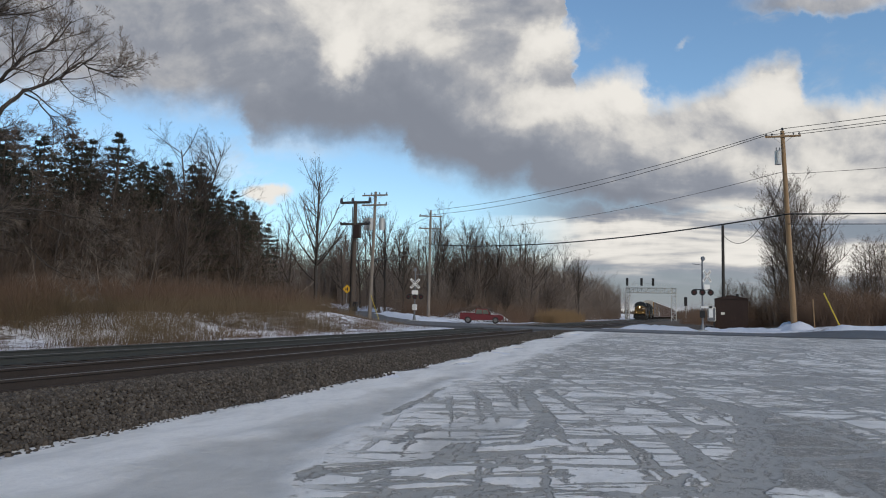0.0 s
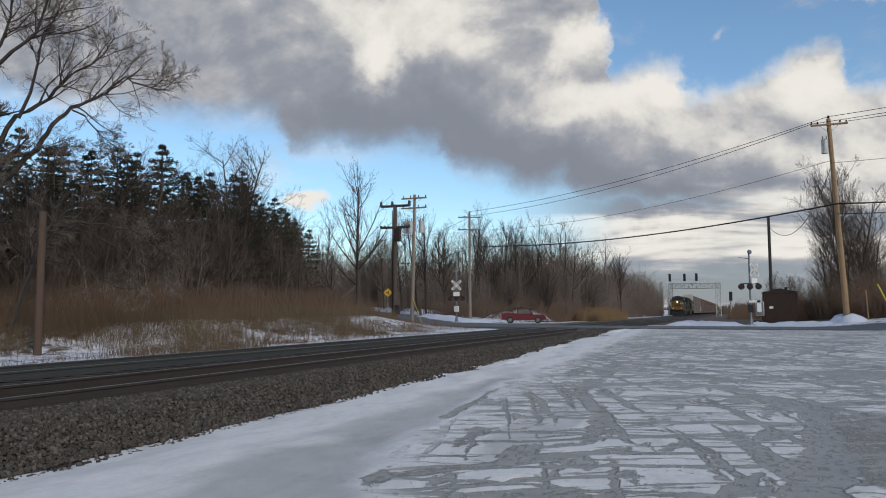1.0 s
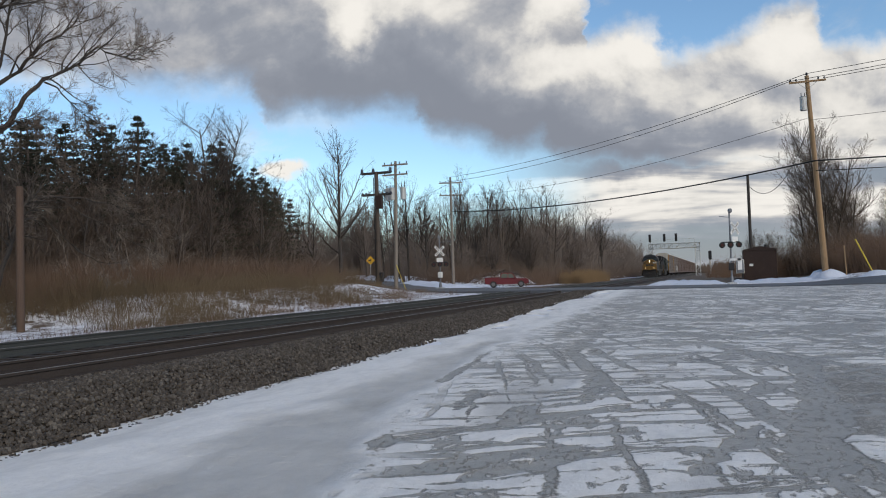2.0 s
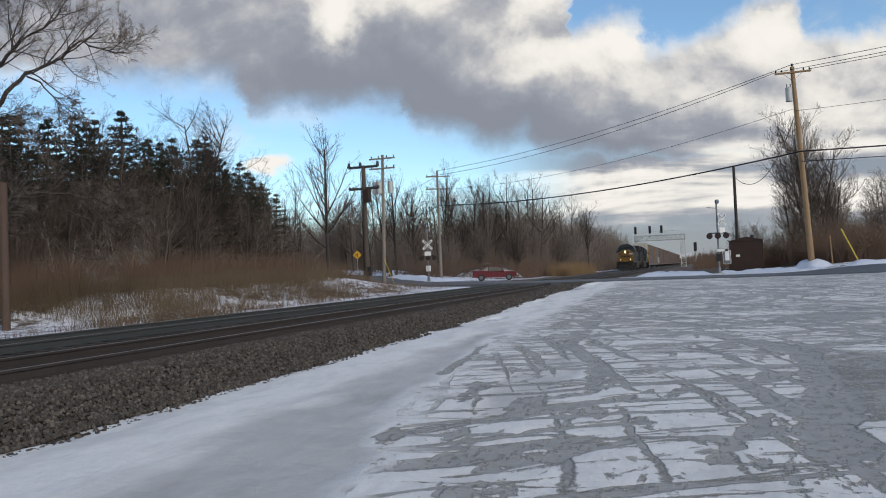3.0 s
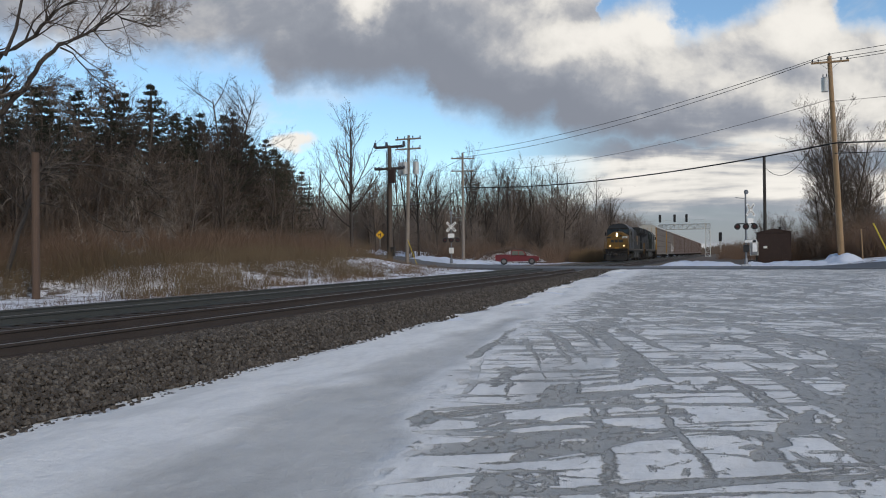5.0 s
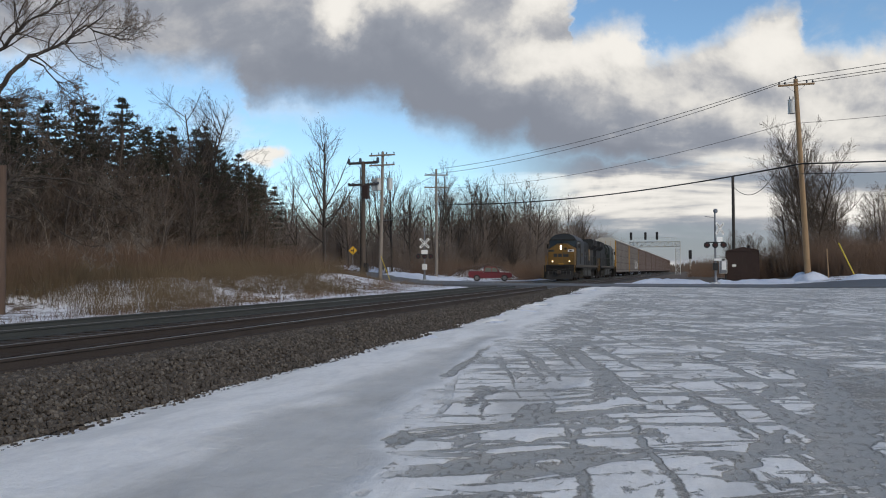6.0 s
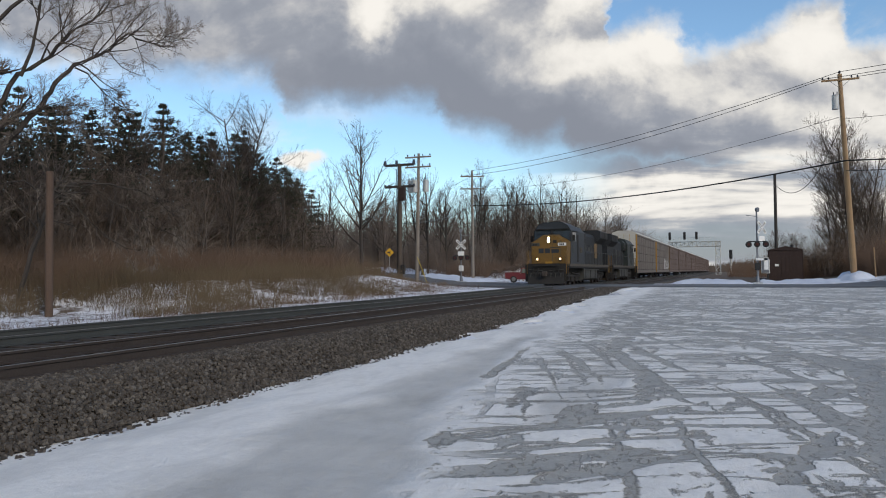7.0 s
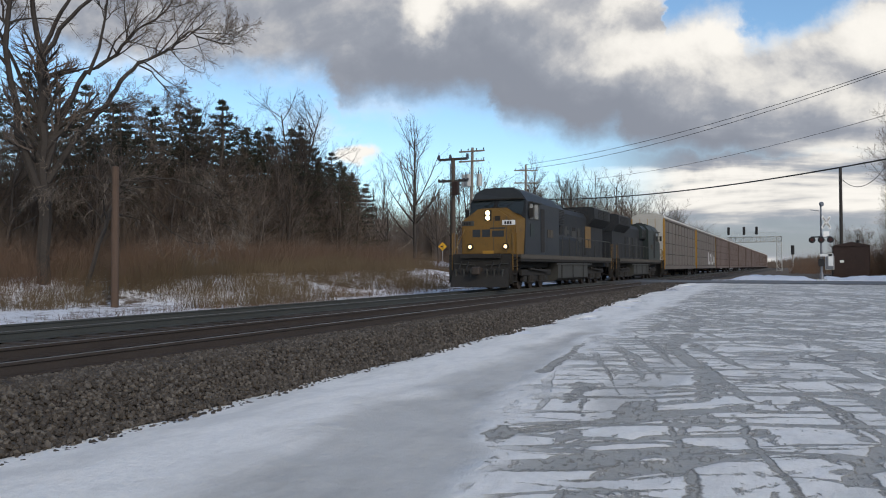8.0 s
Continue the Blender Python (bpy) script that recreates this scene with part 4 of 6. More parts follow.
    part("radiator", rad, M_LOCO_GRIME_SHADE, L, "overhanging radiator wings")
    for y0 in (12.6, 14.2):
        part("hood_hatch", a_box(-.7, .7, y0, y0 + 1.2, 4.27, 4.40, bevel=.03), M_UNDER, L)
    for s in (-1, 1):
        for y0 in (17.0, 18.6):
            gr = bmesh.new()
            for j in range(6):
                box(gr, s * 1.525 - .015, s * 1.525 + .015, y0, y0 + 1.4, 4.06 + j * .09, 4.10 + j * .09)
            part("radiator_grille", gr, M_UNDER, L)
        part("air_pipe", a_tube((s * 1.46, 6.8, 1.18), (s * 1.46, 15.2, 1.18), .05, sides=6), M_LOCO_GREY, L)
        part("battery_box", a_box(s * 1.25 - .22, s * 1.25 + .22, 5.0, 6.6, 1.62, 2.35, bevel=.03), M_UNDER, L)
        for y0 in (8.0, 10.5, 13.0):
            part("tank_strap", a_box(s * 1.46 - .02, s * 1.46 + .02, y0 - .06, y0 + .06, .46, 1.25), M_UNDER, L)
    part("exhaust", a_box(-.55, .55, 10.2, 11.6, 4.28, 4.52, bevel=.04), M_UNDER, L)
    part("dynamic_brake_box", prism([(-1.25, 3.3), (1.25, 3.3), (1.3, 4.1), (1.0, 4.4), (-1.0, 4.4), (-1.3, 4.1)], 7.3, 9.2), paint, L)
    for s in (-1, 1):
        for i in range(12):
            part("hood_door", a_box(s * 1.006 - .014, s * 1.006 + .014, 8.6 + i * .6, 9.12 + i * .6, 1.75, 3.3), M_LOCO_GREY if i % 5 == 3 else M_UNDER if i % 5 == 1 else M_LOCO_GRIME_SHADE, h)
        gr = bmesh.new()
        for j in range(9):
            box(gr, s * 1.28 - .02, s * 1.28 + .02, 7.4, 9.1, 3.36 + j * .085, 3.40 + j * .085)
        part("brake_grille", gr, M_UNDER, L)
        rails = bmesh.new()
        handrail(rails, s * 1.47, 6.5, 20.9, 1.6, 2.65)
        part("handrail", rails, M_LOCO_GREY, L, "thin side handrail on stanchions")
        bars(L, "number_bar", [(5.0 + i * .28, 5.2 + i * .28, 2.5, 2.9) for i in range(4)], s * 1.512, M_LOCO_FRAME, "faded pale mark", "x")
        if lead:
            part("yellow_panel", a_box(s * 1.02 - .014, s * 1.02 + .014, 15.4, 16.9, 2.2, 3.5), M_LOCO_YELLOW, h, "yellow end panel")
            bars(h, "emblem_bar", [(10.2, 10.5, 2.2, 3.1), (10.5, 11.3, 2.9, 3.1), (10.5, 11.3, 2.2, 2.4), (11.9, 12.9, 2.2, 3.1), (13.4, 13.7, 2.2, 3.1), (13.7, 14.4, 2.5, 2.8)], s * 1.025, M_LOCO_GREY, "faded emblem bar", "x")
    for s in (-1, 1):
        fr_rail = bmesh.new()
        tube(fr_rail, (s * 1.45, -.8, 1.6), (s * 1.45, -.8, 2.6), .024, sides=6)
        tube(fr_rail, (s * 1.45, -.8, 2.6), (s * .5, -.8, 2.5), .024, sides=6) if not lead else None
        tube(fr_rail, (s * 1.2, -.03, 2.75), (s * 1.45, -.8, 1.7), .024, sides=6)
        part("front_handrail", fr_rail, M_LOCO_YELLOW, L)
    L.scale = (.95, .89, 1)
    return L


def shared(name, made, mat):
    """A mesh that alike pieces share."""
    me = bpy.data.meshes.new(name)
    made.to_mesh(me)
    made.free()
    me.materials.append(mat)
    return me


def autorack(label, post_paint, panel_paint):
    """A covered car carrier: side panels in four rows, posts, roof, end doors; the leading end at y = 0."""
    A = thing("autorack_wagon", (FAR_TRACK, 0, RAIL_TOP), label, "railway wagon", "autorack wagons")
    n = 24.2
    part("underframe", prism([(-1.45, .95), (-.6, .65), (.6, .65), (1.45, .95), (1.45, 1.1), (-1.45, 1.1)], .3, n - .3), M_UNDER, A)
    for y in (2.0, n - 2.0 - 1.75):
        bogie("truck", A, y, 2, 1.75, .42)
    # added solid fill, dark in colour to paint the shaded inside of the rack
    part("rack_core", a_box(-1.42, 1.42, .25, n - .25, 1.1, 5.5), M_UNDER, A, "dark solid core painting the shade behind the side panels")
    bays = 10
    bay = (n - 1.1) / bays
    pb = a_box(-.018, .018, .04, bay - .08, .02, 1.0)
    for r in range(3):
        box(pb, .02, .036, .06, bay - .10, .2 + r * .26, .29 + r * .26)
    panel, post = shared("side_panel", pb, panel_paint), shared("side_post", a_box(-.03, .03, -.05, .05, 1.1, 5.45), panel_paint)
    for s in (-1, 1):
        part("side_sill", a_box(s * 1.5 - .05, s * 1.5 + .05, .1, n - .1, .78, 1.14), panel_paint, A)
        part("top_rail", a_box(s * 1.5 - .05, s * 1.5 + .05, .1, n - .1, 5.38, 5.56), panel_paint, A)
        for i in range(bays + 1):
            y0 = .55 + i * bay
            q = new("side_post", post)
            q.parent, q.matrix_basis = A, pose(s * 1.5, y0, 0)
            for j in range(4 if i < bays else 0):
                q = new("side_panel", panel)
                q.parent = A
                q.matrix_basis = pose(s * 1.47, y0 if s > 0 else y0 + bay, 1.18 + j * 1.04, 0, 0, 0 if s > 0 else 180)
        for y0 in (.08, n - .5):
            part("end_post", a_box(s * 1.47 - .07, s * 1.47 + .07, y0, y0 + .42, .8, 5.5), post_paint, A, "painted corner post")
        lad = bmesh.new()
        for i in range(9):
            tube(lad, (s * 1.58, .12, 1.2 + i * .47), (s * 1.58, .48, 1.2 + i * .47), .015, sides=5)
        part("ladder", lad, post_paint, A)
    part("roof", prism([(-1.55, 5.52), (1.55, 5.52), (1.45, 5.74), (.8, 6.0), (-.8, 6.0), (-1.45, 5.74)], .12, n - .12), M_RACK_ROOF, A, "pale ridged roof")
    for y0, y1 in ((.02, .1), (n - .1, n - .02)):
        d = part("end_door", a_box(-1.38, 1.38, y0, y1, 1.1, 5.5), M_RACK_ROOF, A, "pale end doors")
        for x in (-.7, 0, .7):
            part("door_bar", a_box(x - .02, x + .02, y0 - .02, y1 + .02, 1.1, 5.5), post_paint, d)
    cp = bmesh.new()
    tube(cp, (0, -.5, .88), (0, .4, .88), .11)
    tube(cp, (0, n - .4, .88), (0, n + .5, .88), .11)
    part("coupler", cp, M_RAIL, A)
    return A


NOSE_ROWS = [(0, 210.5), (0.5, 199.5), (1, 188.4), (1.5, 177.2), (2, 165.9), (3, 143.0), (3.5, 131.6), (4, 120.4), (4.8, 103.0), (5.5, 88.1), (6, 77.2), (6.5, 66.2), (7, 55.2), (7.5, 43.9), (8, 32.3)]
TRAIN = []


def the_train():
    a = locomotive("leading diesel locomotive, dark blue with dirty yellow nose, headlights lit", M_LOCO_BLUE, M_LOCO_YELLOW, True)
    b = locomotive("second diesel locomotive, dark green-grey, running cab end rearward", M_LOCO_GREEN, M_LOCO_GREEN, False)
    TRAIN.append((a, 0.0, 0)), TRAIN.append((b, 39.6, 180))
    first = autorack("weathered steel autorack wagon with yellow corner posts and pale roof", M_RACK_YELLOW, M_RACK)
    plain = autorack("weathered reddish autorack wagon with dark brown corner posts", M_RACK_BROWN, M_RACK_RED)
    tagged_car = copy_thing(first, first.matrix_basis)
    tagged(tagged_car, "weathered autorack wagon with yellow posts and white graffiti")
    for i, (y0, y1, z0, z1) in enumerate(((13.5, 14.0, 1.3, 3.1), (14.2, 15.6, 1.4, 1.8), (14.2, 14.7, 1.8, 2.9), (16.0, 16.4, 1.3, 2.8), (16.4, 17.6, 2.4, 2.8), (17.4, 17.9, 1.3, 2.5), (18.4, 18.8, 1.4, 2.7), (18.8, 20.0, 1.3, 1.7), (20.2, 20.6, 1.6, 2.8), (21.0, 22.2, 1.5, 2.4))):
        g = a_box(1.525, 1.532, y0, y1, z0, z1)
        g.transform(Matrix.Translation((0, y0, z0)) @ Matrix.Rotation(radians((i * 37) % 17 - 8), 4, "X") @ Matrix.Translation((0, -y0, -z0)))
        part("graffiti_stroke", g, M_GRAFFITI, tagged_car, "white spray paint stroke")
    y = 40.9
    for i in range(11):
        c = first if i == 0 else tagged_car if i == 1 else plain if i == 2 else copy_thing(plain, plain.matrix_basis)
        TRAIN.append((c, y, 0))
        y += 25.2


M_RACK_RED = material("reddish_weathered_panel", (0.15, 0.108, 0.09), 0.65, 0.05, 0.25, 0.6, 14, 0.1, second=(0.13, 0.085, 0.068), patch=(0.5, 0.8))


# ---- lineside things ----
def insulator(bm, x, y, z, s=1.0):
    tube(bm, (x, y, z), (x, y, z + .10 * s), .035 * s, sides=8)
    tube(bm, (x, y, z + .10 * s), (x, y, z + .14 * s), .075 * s, .06 * s, sides=8)
    tube(bm, (x, y, z + .16 * s), (x, y, z + .22 * s), .065 * s, .03 * s, sides=8)


def utility_pole(at, top, mat, label, arms=(), lean=(0, 0), r=(.17, .11), turn=0):
    P = thing("utility_pole", at, label, "utility pole", "utility poles")
    h = top - at[2]
    part("pole_shaft", a_tube((0, 0, -.4), (lean[0], lean[1], h), r[0], r[1], sides=14), mat, P)
    d = Matrix.Rotation(radians(turn), 3, "Z") @ Vector((1, 0, 0))
    for drop, half, pins in arms:
        z = h - drop
        c = Vector((lean[0], lean[1], 0)) * (z / h)
        bm = bmesh.new()
        box(bm, -half, half, -.055, .055, -.07, .07, .01)
        bm.transform(Matrix.Translation((c.x, c.y, z)) @ Matrix.Rotation(radians(turn), 4, "Z") @ Matrix.Translation((0, -.15, 0)))
        arm = part("crossarm", bm, mat, P)
        brace = bmesh.new()
        for s in (-1, 1):
            tube(brace, c + d * s * half * .5 + Vector((0, 0, z - .05)), c + Vector((0, 0, z - .6)), .015, sides=5)
        part("brace", brace, M_GALV, arm)
        for q in pins:
            ins = bmesh.new()
            insulator(ins, 0, 0, 0)
            ins.transform(Matrix.Translation(c + d * q + Vector((0, 0, z + .07))))
            part("insulator", ins, M_CERAMIC, arm)
    return P


def can(parent, at, r=.25, h=.8, label="grey pole transformer can"):
    bm = bmesh.new()
    x, y, z = at
    tube(bm, (x, y, z), (x, y, z + h), r, sides=16)
    tube(bm, (x, y, z + h), (x, y, z + h + .06), r * 1.06, r * .7, sides=16)
    c = part("transformer", bm, M_GALV, parent, label)
    for dx in (-.12, .12):
        part("bushing", a_tube((x + dx, y, z + h), (x + dx, y, z + h + .3), .04, .03, sides=8), M_CERAMIC, c)
    return c


def cable(name, a, b, sag, r, label, mat=None):
    c = bpy.data.curves.new(name, "CURVE")
    c.dimensions, c.bevel_depth, c.bevel_resolution = "3D", r, 1
    s = c.splines.new("POLY")
    n = 32
    s.points.add(n)
    a, b = Vector(a), Vector(b)
    for i in range(n + 1):
        t = i / n
        p = a.lerp(b, t)
        s.points[i].co = (p.x, p.y, p.z - sag * 4 * t * (1 - t), 1)
    c.materials.append(mat or M_WIRE)
    ob = new(name, c)
    return tagged(ob, label, "cable", "overhead cables")


def poles():
    # short reddish stub pole by the woods
    p = utility_pole((-27.2, 24.5, 0.0), 6.15, M_POLE_RED, "bare reddish wooden stub pole on the snowy bank", r=(.17, .15))
    # dark terminal pole
    p = utility_pole((-27.0, 60.6, .7), 11.15, M_POLE, "dark wooden pole with switch arms and a box", r=(.24, .17))
    h = 10.45
    for z, w in ((h - .12, 1.35), (h - 2.0, 1.35)):
        b = bmesh.new()
        box(b, -w, w, -.1, .1, z - .1, z + .1)
        arm = part("switch_arm", b, M_BLACK_PIPE, p)
        for q in (-w, -w * .2, w) if z > h - 1 else (-w, -w + .35, w - .35, w):
            i = bmesh.new()
            tube(i, (q, 0, z - .02), (q, 0, z + (.42 if z > h - 1 else .2)), .16 if z > h - 1 else .13, .10, sides=8)
            part("insulator", i, M_CERAMIC, arm)
    part("control_box", a_box(.1, .62, -.45, -.02, h - 3.25, h - 2.1, bevel=.02), M_SHED, p, "brown metal box")
    part("meter_box", a_box(.15, .5, -.3, 0, .9, 1.7, bevel=.02), M_DARK, p, "dark meter box near the ground")
    cd = bmesh.new()
    tube(cd, (-.26, 0, .3), (-.26, 0, h - .5), .04, sides=6)
    part("conduit", cd, M_BLACK_PIPE, p)
    # pale pole with three cans
    p = utility_pole((-27.0, 64.3, .65), 12.55, M_POLE_GREY, "pale leaning wooden pole with three transformers", arms=((.35, 1.25, (-1.1, -.4, .4, 1.1)), (1.25, 1.25, (-1.1, .4, 1.1))), lean=(.28, 0), r=(.19, .12))
    for x, y in ((-.75, -.1), (-.25, -.35), (.75, -.1)):
        can(p, (.25 + x, y, 8.35), .26, 1.05)
    g = bmesh.new()
    tube(g, (.05, -.1, 2.6), (1.2, -.5, .1), .03, sides=6)
    part("guy_guard", g, M_YELLOW_TUBE, p, "yellow guy wire guard")
    # far pole with two arms
    utility_pole((-30.5, 90.7, 1.0), 14.4, M_POLE_GREY, "grey wooden pole with two crossarms beside the road", arms=((.75, 1.45, (-1.3, -.6, .6, 1.3)), (2.3, 1.5, (-1.3, -.6, .6, 1.3))), r=(.2, .13), turn=18)
    utility_pole((-77, 135, 1.8), 14.0, M_POLE, "distant dark pole with a crossarm in front of the woods", arms=((.5, 2.0, ()),), r=(.2, .14), turn=30)
    # tan pole on the right of the road
    p = utility_pole((8.05, 62.3, 1.1), 15.95, M_POLE_TAN, "tall tan wooden utility pole, slightly leaning", arms=((.45, 1.25, (-1.15, -.75, .75, 1.15)),), lean=(-.62, .2), r=(.23, .15))
    can(p, (-.98, -.25, 12.2), .24, 1.0)
    pin = bmesh.new()
    insulator(pin, -.62, .2, 14.8, 1.4)
    part("insulator", pin, M_CERAMIC, p)
    # tall dark post behind the shed
    utility_pole((3.65, 78.0, .6), 10.55, M_BLACK_PIPE, "slim black post behind the equipment shed", r=(.16, .13))
    g = bmesh.new()
    tube(g, (0, 0, 0), (-1.15, 0, 2.7), .045, sides=8)
    gt = thing("guy_guard", (10.75, 59.2, .85), "yellow plastic guy wire guard, leaning", "guy guard")
    part("guard_tube", g, M_YELLOW_TUBE, gt)
    st = thing("marker_post", (9.3, 61.5, 1.1), "thin weathered wooden marker post", "post")
    part("stake", a_tube((0, 0, -.2), (-.1, 0, 2.1), .04, sides=6), M_POLE_TAN, st)


def wires():
    ta, tb, tc = (6.25, 62.2, 15.6), (8.6, 62.2, 15.6), (7.4, 62.4, 16.1)
    fa, fb, fc = (-31.8, 90.5, 13.75), (-29.2, 91.0, 13.75), (-30.5, 90.7, 14.4)
    cable("power_line", ta, fa, 1.1, .022, "thin black power line sagging between poles")
    cable("power_line", tc, fc, 0.9, .022, "thin black power line sagging between poles")
    for a in (ta, tb, tc):
        cable("power_line", a, (a[0] + 34, a[1] - 14, a[2] + 1.5), .5, .022, "thin black power line leaving the tan pole")
    cable("service_line", (7.5, 62.3, 12.8), (-30.5, 90.6, 12.0), 1.2, .016, "thin grey neutral line between poles")
    cable("service_line", (7.5, 62.3, 12.6), (41, 48, 13.2), .6, .016, "thin grey neutral line between poles")
    cable("telephone_cable", (7.7, 62.2, 9.55), (-30.4, 90.5, 10.05), .95, .06, "thick black telephone cable sagging over the road")
    cable("telephone_cable", (7.7, 62.2, 9.55), (41, 48, 8.6), .4, .055, "thick black telephone cable")
    cable("telephone_cable", (-30.4, 90.5, 10.05), (-27.0, 60.7, 6.0), .6, .05, "thick black telephone cable")
    cable("telephone_cable", (7.7, 62.2, 8.8), (41, 48, 7.6), .3, .03, "thin black telephone cable")
    cable("service_drop", (7.4, 62.3, 12.2), (3.7, 78.0, 9.6), 2.4, .025, "slack black service drop to the black post")
    cable("power_line", (-30.5, 90.7, 13.7), (-77, 134.5, 13.6), 2.0, .02, "thin black power line")


def disc(bm, c, n, r, depth, sides=18):
    c, n = Vector(c), Vector(n).normalized()
    tube(bm, c, c + n * depth, r, sides=sides)


def flasher(parent, c, n):
    """A round dark flashing light with its backplate and hood."""
    c, n = Vector(c), Vector(n)
    b = bmesh.new()
    disc(b, c, n, .23, .03)
    f = part("flasher", b, M_DARK, parent, "black round backplate with a dark red light")
    h = bmesh.new()
    disc(h, c + n * .03, n, .15, .22, 14)
    part("hood", h, M_DARK, f)
    l = bmesh.new()
    disc(l, c + n * .25, n, .11, .012, 14)
    part("lens", l, M_LENS, f, "unlit dark red lens")
    d = bmesh.new()
    disc(d, c - n * .22, n, .12, .22, 12)
    part("lamp_body", d, M_DARK, f)


def crossbuck(parent, at, n, mat):
    """Two crossed white boards facing n."""
    for s in (-1, 1):
        b = a_box(-.61, .61, -.012, .012, -.11, .11)
        b.transform(Matrix.Translation(at) @ Vector(n).to_track_quat("-Y", "Z").to_matrix().to_4x4() @ Matrix.Rotation(radians(45 * s), 4, "Y") @ Matrix.Translation((0, -.014 * s, 0)))
        board = part("crossbuck_board", b, mat, parent, "white crossing board")
        t = bmesh.new()
        for q in (-.42, -.27, -.12, .15, .30, .45):
            box(t, q - .05, q + .05, -.016, -.0125, -.055, .055)
        t.transform(Matrix.Translation(at) @ Vector(n).to_track_quat("-Y", "Z").to_matrix().to_4x4() @ Matrix.Rotation(radians(45 * s), 4, "Y") @ Matrix.Translation((0, -.014 * s, 0)))
        part("board_marks", t, M_LOCO_GREY, board)


def crossing_signal(at, n, top, label, lights, board=0.0, gate=False):
    S = thing("crossing_signal", at, label, "crossing signal", "crossing signals")
    n = Vector(n).normalized()
    side = Vector((-n.y, n.x, 0))
    part("foundation", a_box(-.35, .35, -.35, .35, -.3, .12, bevel=.03), M_GALV, S, "concrete foundation")
    part("mast", a_tube((0, 0, 0), (0, 0, top), .075, .06, sides=12), M_ALU, S, "aluminium mast")
    part("mast_base", a_tube((0, 0, .1), (0, 0, .6), .17, .10, sides=10), M_ALU, S)
    crossbuck(S, Vector((board, 0, top - 1.3)) + n * .11, n, M_WHITE)
    tr = bmesh.new()
    box(tr, -.3, .3, -.01, .01, -.2, .2)
    tr.transform(Matrix.Translation(Vector((board, 0, top - 2.15)) + n * .1) @ n.to_track_quat("-Y", "Z").to_matrix().to_4x4())
    part("track_count_sign", tr, M_WHITE, S, "small white sign under the crossbuck")
    ln = Vector(lights).normalized()
    lside = Vector((-ln.y, ln.x, 0))
    arm = bmesh.new()
    tube(arm, lside * -.66 + Vector((0, 0, top - 2.35)), lside * .66 + Vector((0, 0, top - 2.35)), .045, sides=8)
    part("light_arm", arm, M_DARK, S)
    for q in (-.6, 0, .6):
        flasher(S, lside * q + Vector((0, 0, top - 2.57)) + ln * .12, ln)
    bell = bmesh.new()
    disc(bell, Vector((0, 0, top + .05)), n, .17, .14, 14)
    part("bell", bell, M_ALU, S, "round crossing bell")
    br = bmesh.new()
    tube(br, Vector((0, 0, top - .45)), side * -1.1 * (1 if gate else -1) + Vector((0, 0, top - .4)), .025, sides=6)
    part("bracket_arm", br, M_ALU, S)
    box_bm = a_box(-.2, .2, -.16, .16, 1.05, 1.6, bevel=.03)
    part("junction_box", box_bm, M_WHITE if not gate else M_DARK, S)
    if gate:
        z = 1.62
        cw = bmesh.new()
        box(cw, .45, .75, -.3, -.2, z - .55, z + .35)
        box(cw, -.1, .7, -.3, -.2, z + .15, z + .32)
        part("counterweight", cw, M_WHITE, S, "white gate counterweight and drive")
    return S


def equipment_shed():
    S = thing("equipment_shed", (4.1, 73.2, .62), "rusty dark brown sheet metal equipment shed on snow", "shed")
    w, d, h = 1.32, 1.2, 2.72
    part("body", a_box(-w, w, -d, d, .12, h, bevel=.015), M_SHED, S)
    ribs = bmesh.new()
    for x in np.linspace(-w, w, 9):
        box(ribs, x - .025, x + .025, -d - .02, -d + .01, .14, h - .02)
    for y in np.linspace(-d, d, 7):
        box(ribs, -w - .02, -w + .01, y - .025, y + .025, .14, h - .02)
    part("wall_ribs", ribs, M_SHED, S)
    part("roof", prism([(-w - .07, h), (w + .07, h), (w + .07, h + .05), (0, h + .36), (-w - .07, h + .05)], -d - .08, d + .08), M_SHED, S, "low pitched metal roof")
    part("vent", a_tube((.55, 0, h + .1), (.55, 0, h + .5), .13, sides=10), M_DARK, S)
    part("label_plate", a_box(-w + .45, -w + .75, -d - .025, -d - .021, 1.35, 1.55), M_WHITE, S, "small pale label")
    part("skid", a_box(-w + .1, w - .1, -d + .1, d - .1, -.1, .12), M_UNDER, S)
    C = thing("relay_cabinet", (2.45, 71.5, .62), "small pale grey relay cabinet on a post", "cabinet")
    part("cabinet_body", a_box(-.33, .33, -.25, .25, .75, 1.95, bevel=.03), M_WHITE, C)
    part("cabinet_door", a_box(-.29, .29, -.27, -.252, .8, 1.9), M_ALU, C)
    part("post", a_tube((.2, 0, -.2), (.2, 0, .8), .06), M_DARK, C)
    part("low_box", a_box(-.5, .1, -.3, .3, -.05, .35, bevel=.03), M_DARK, C)


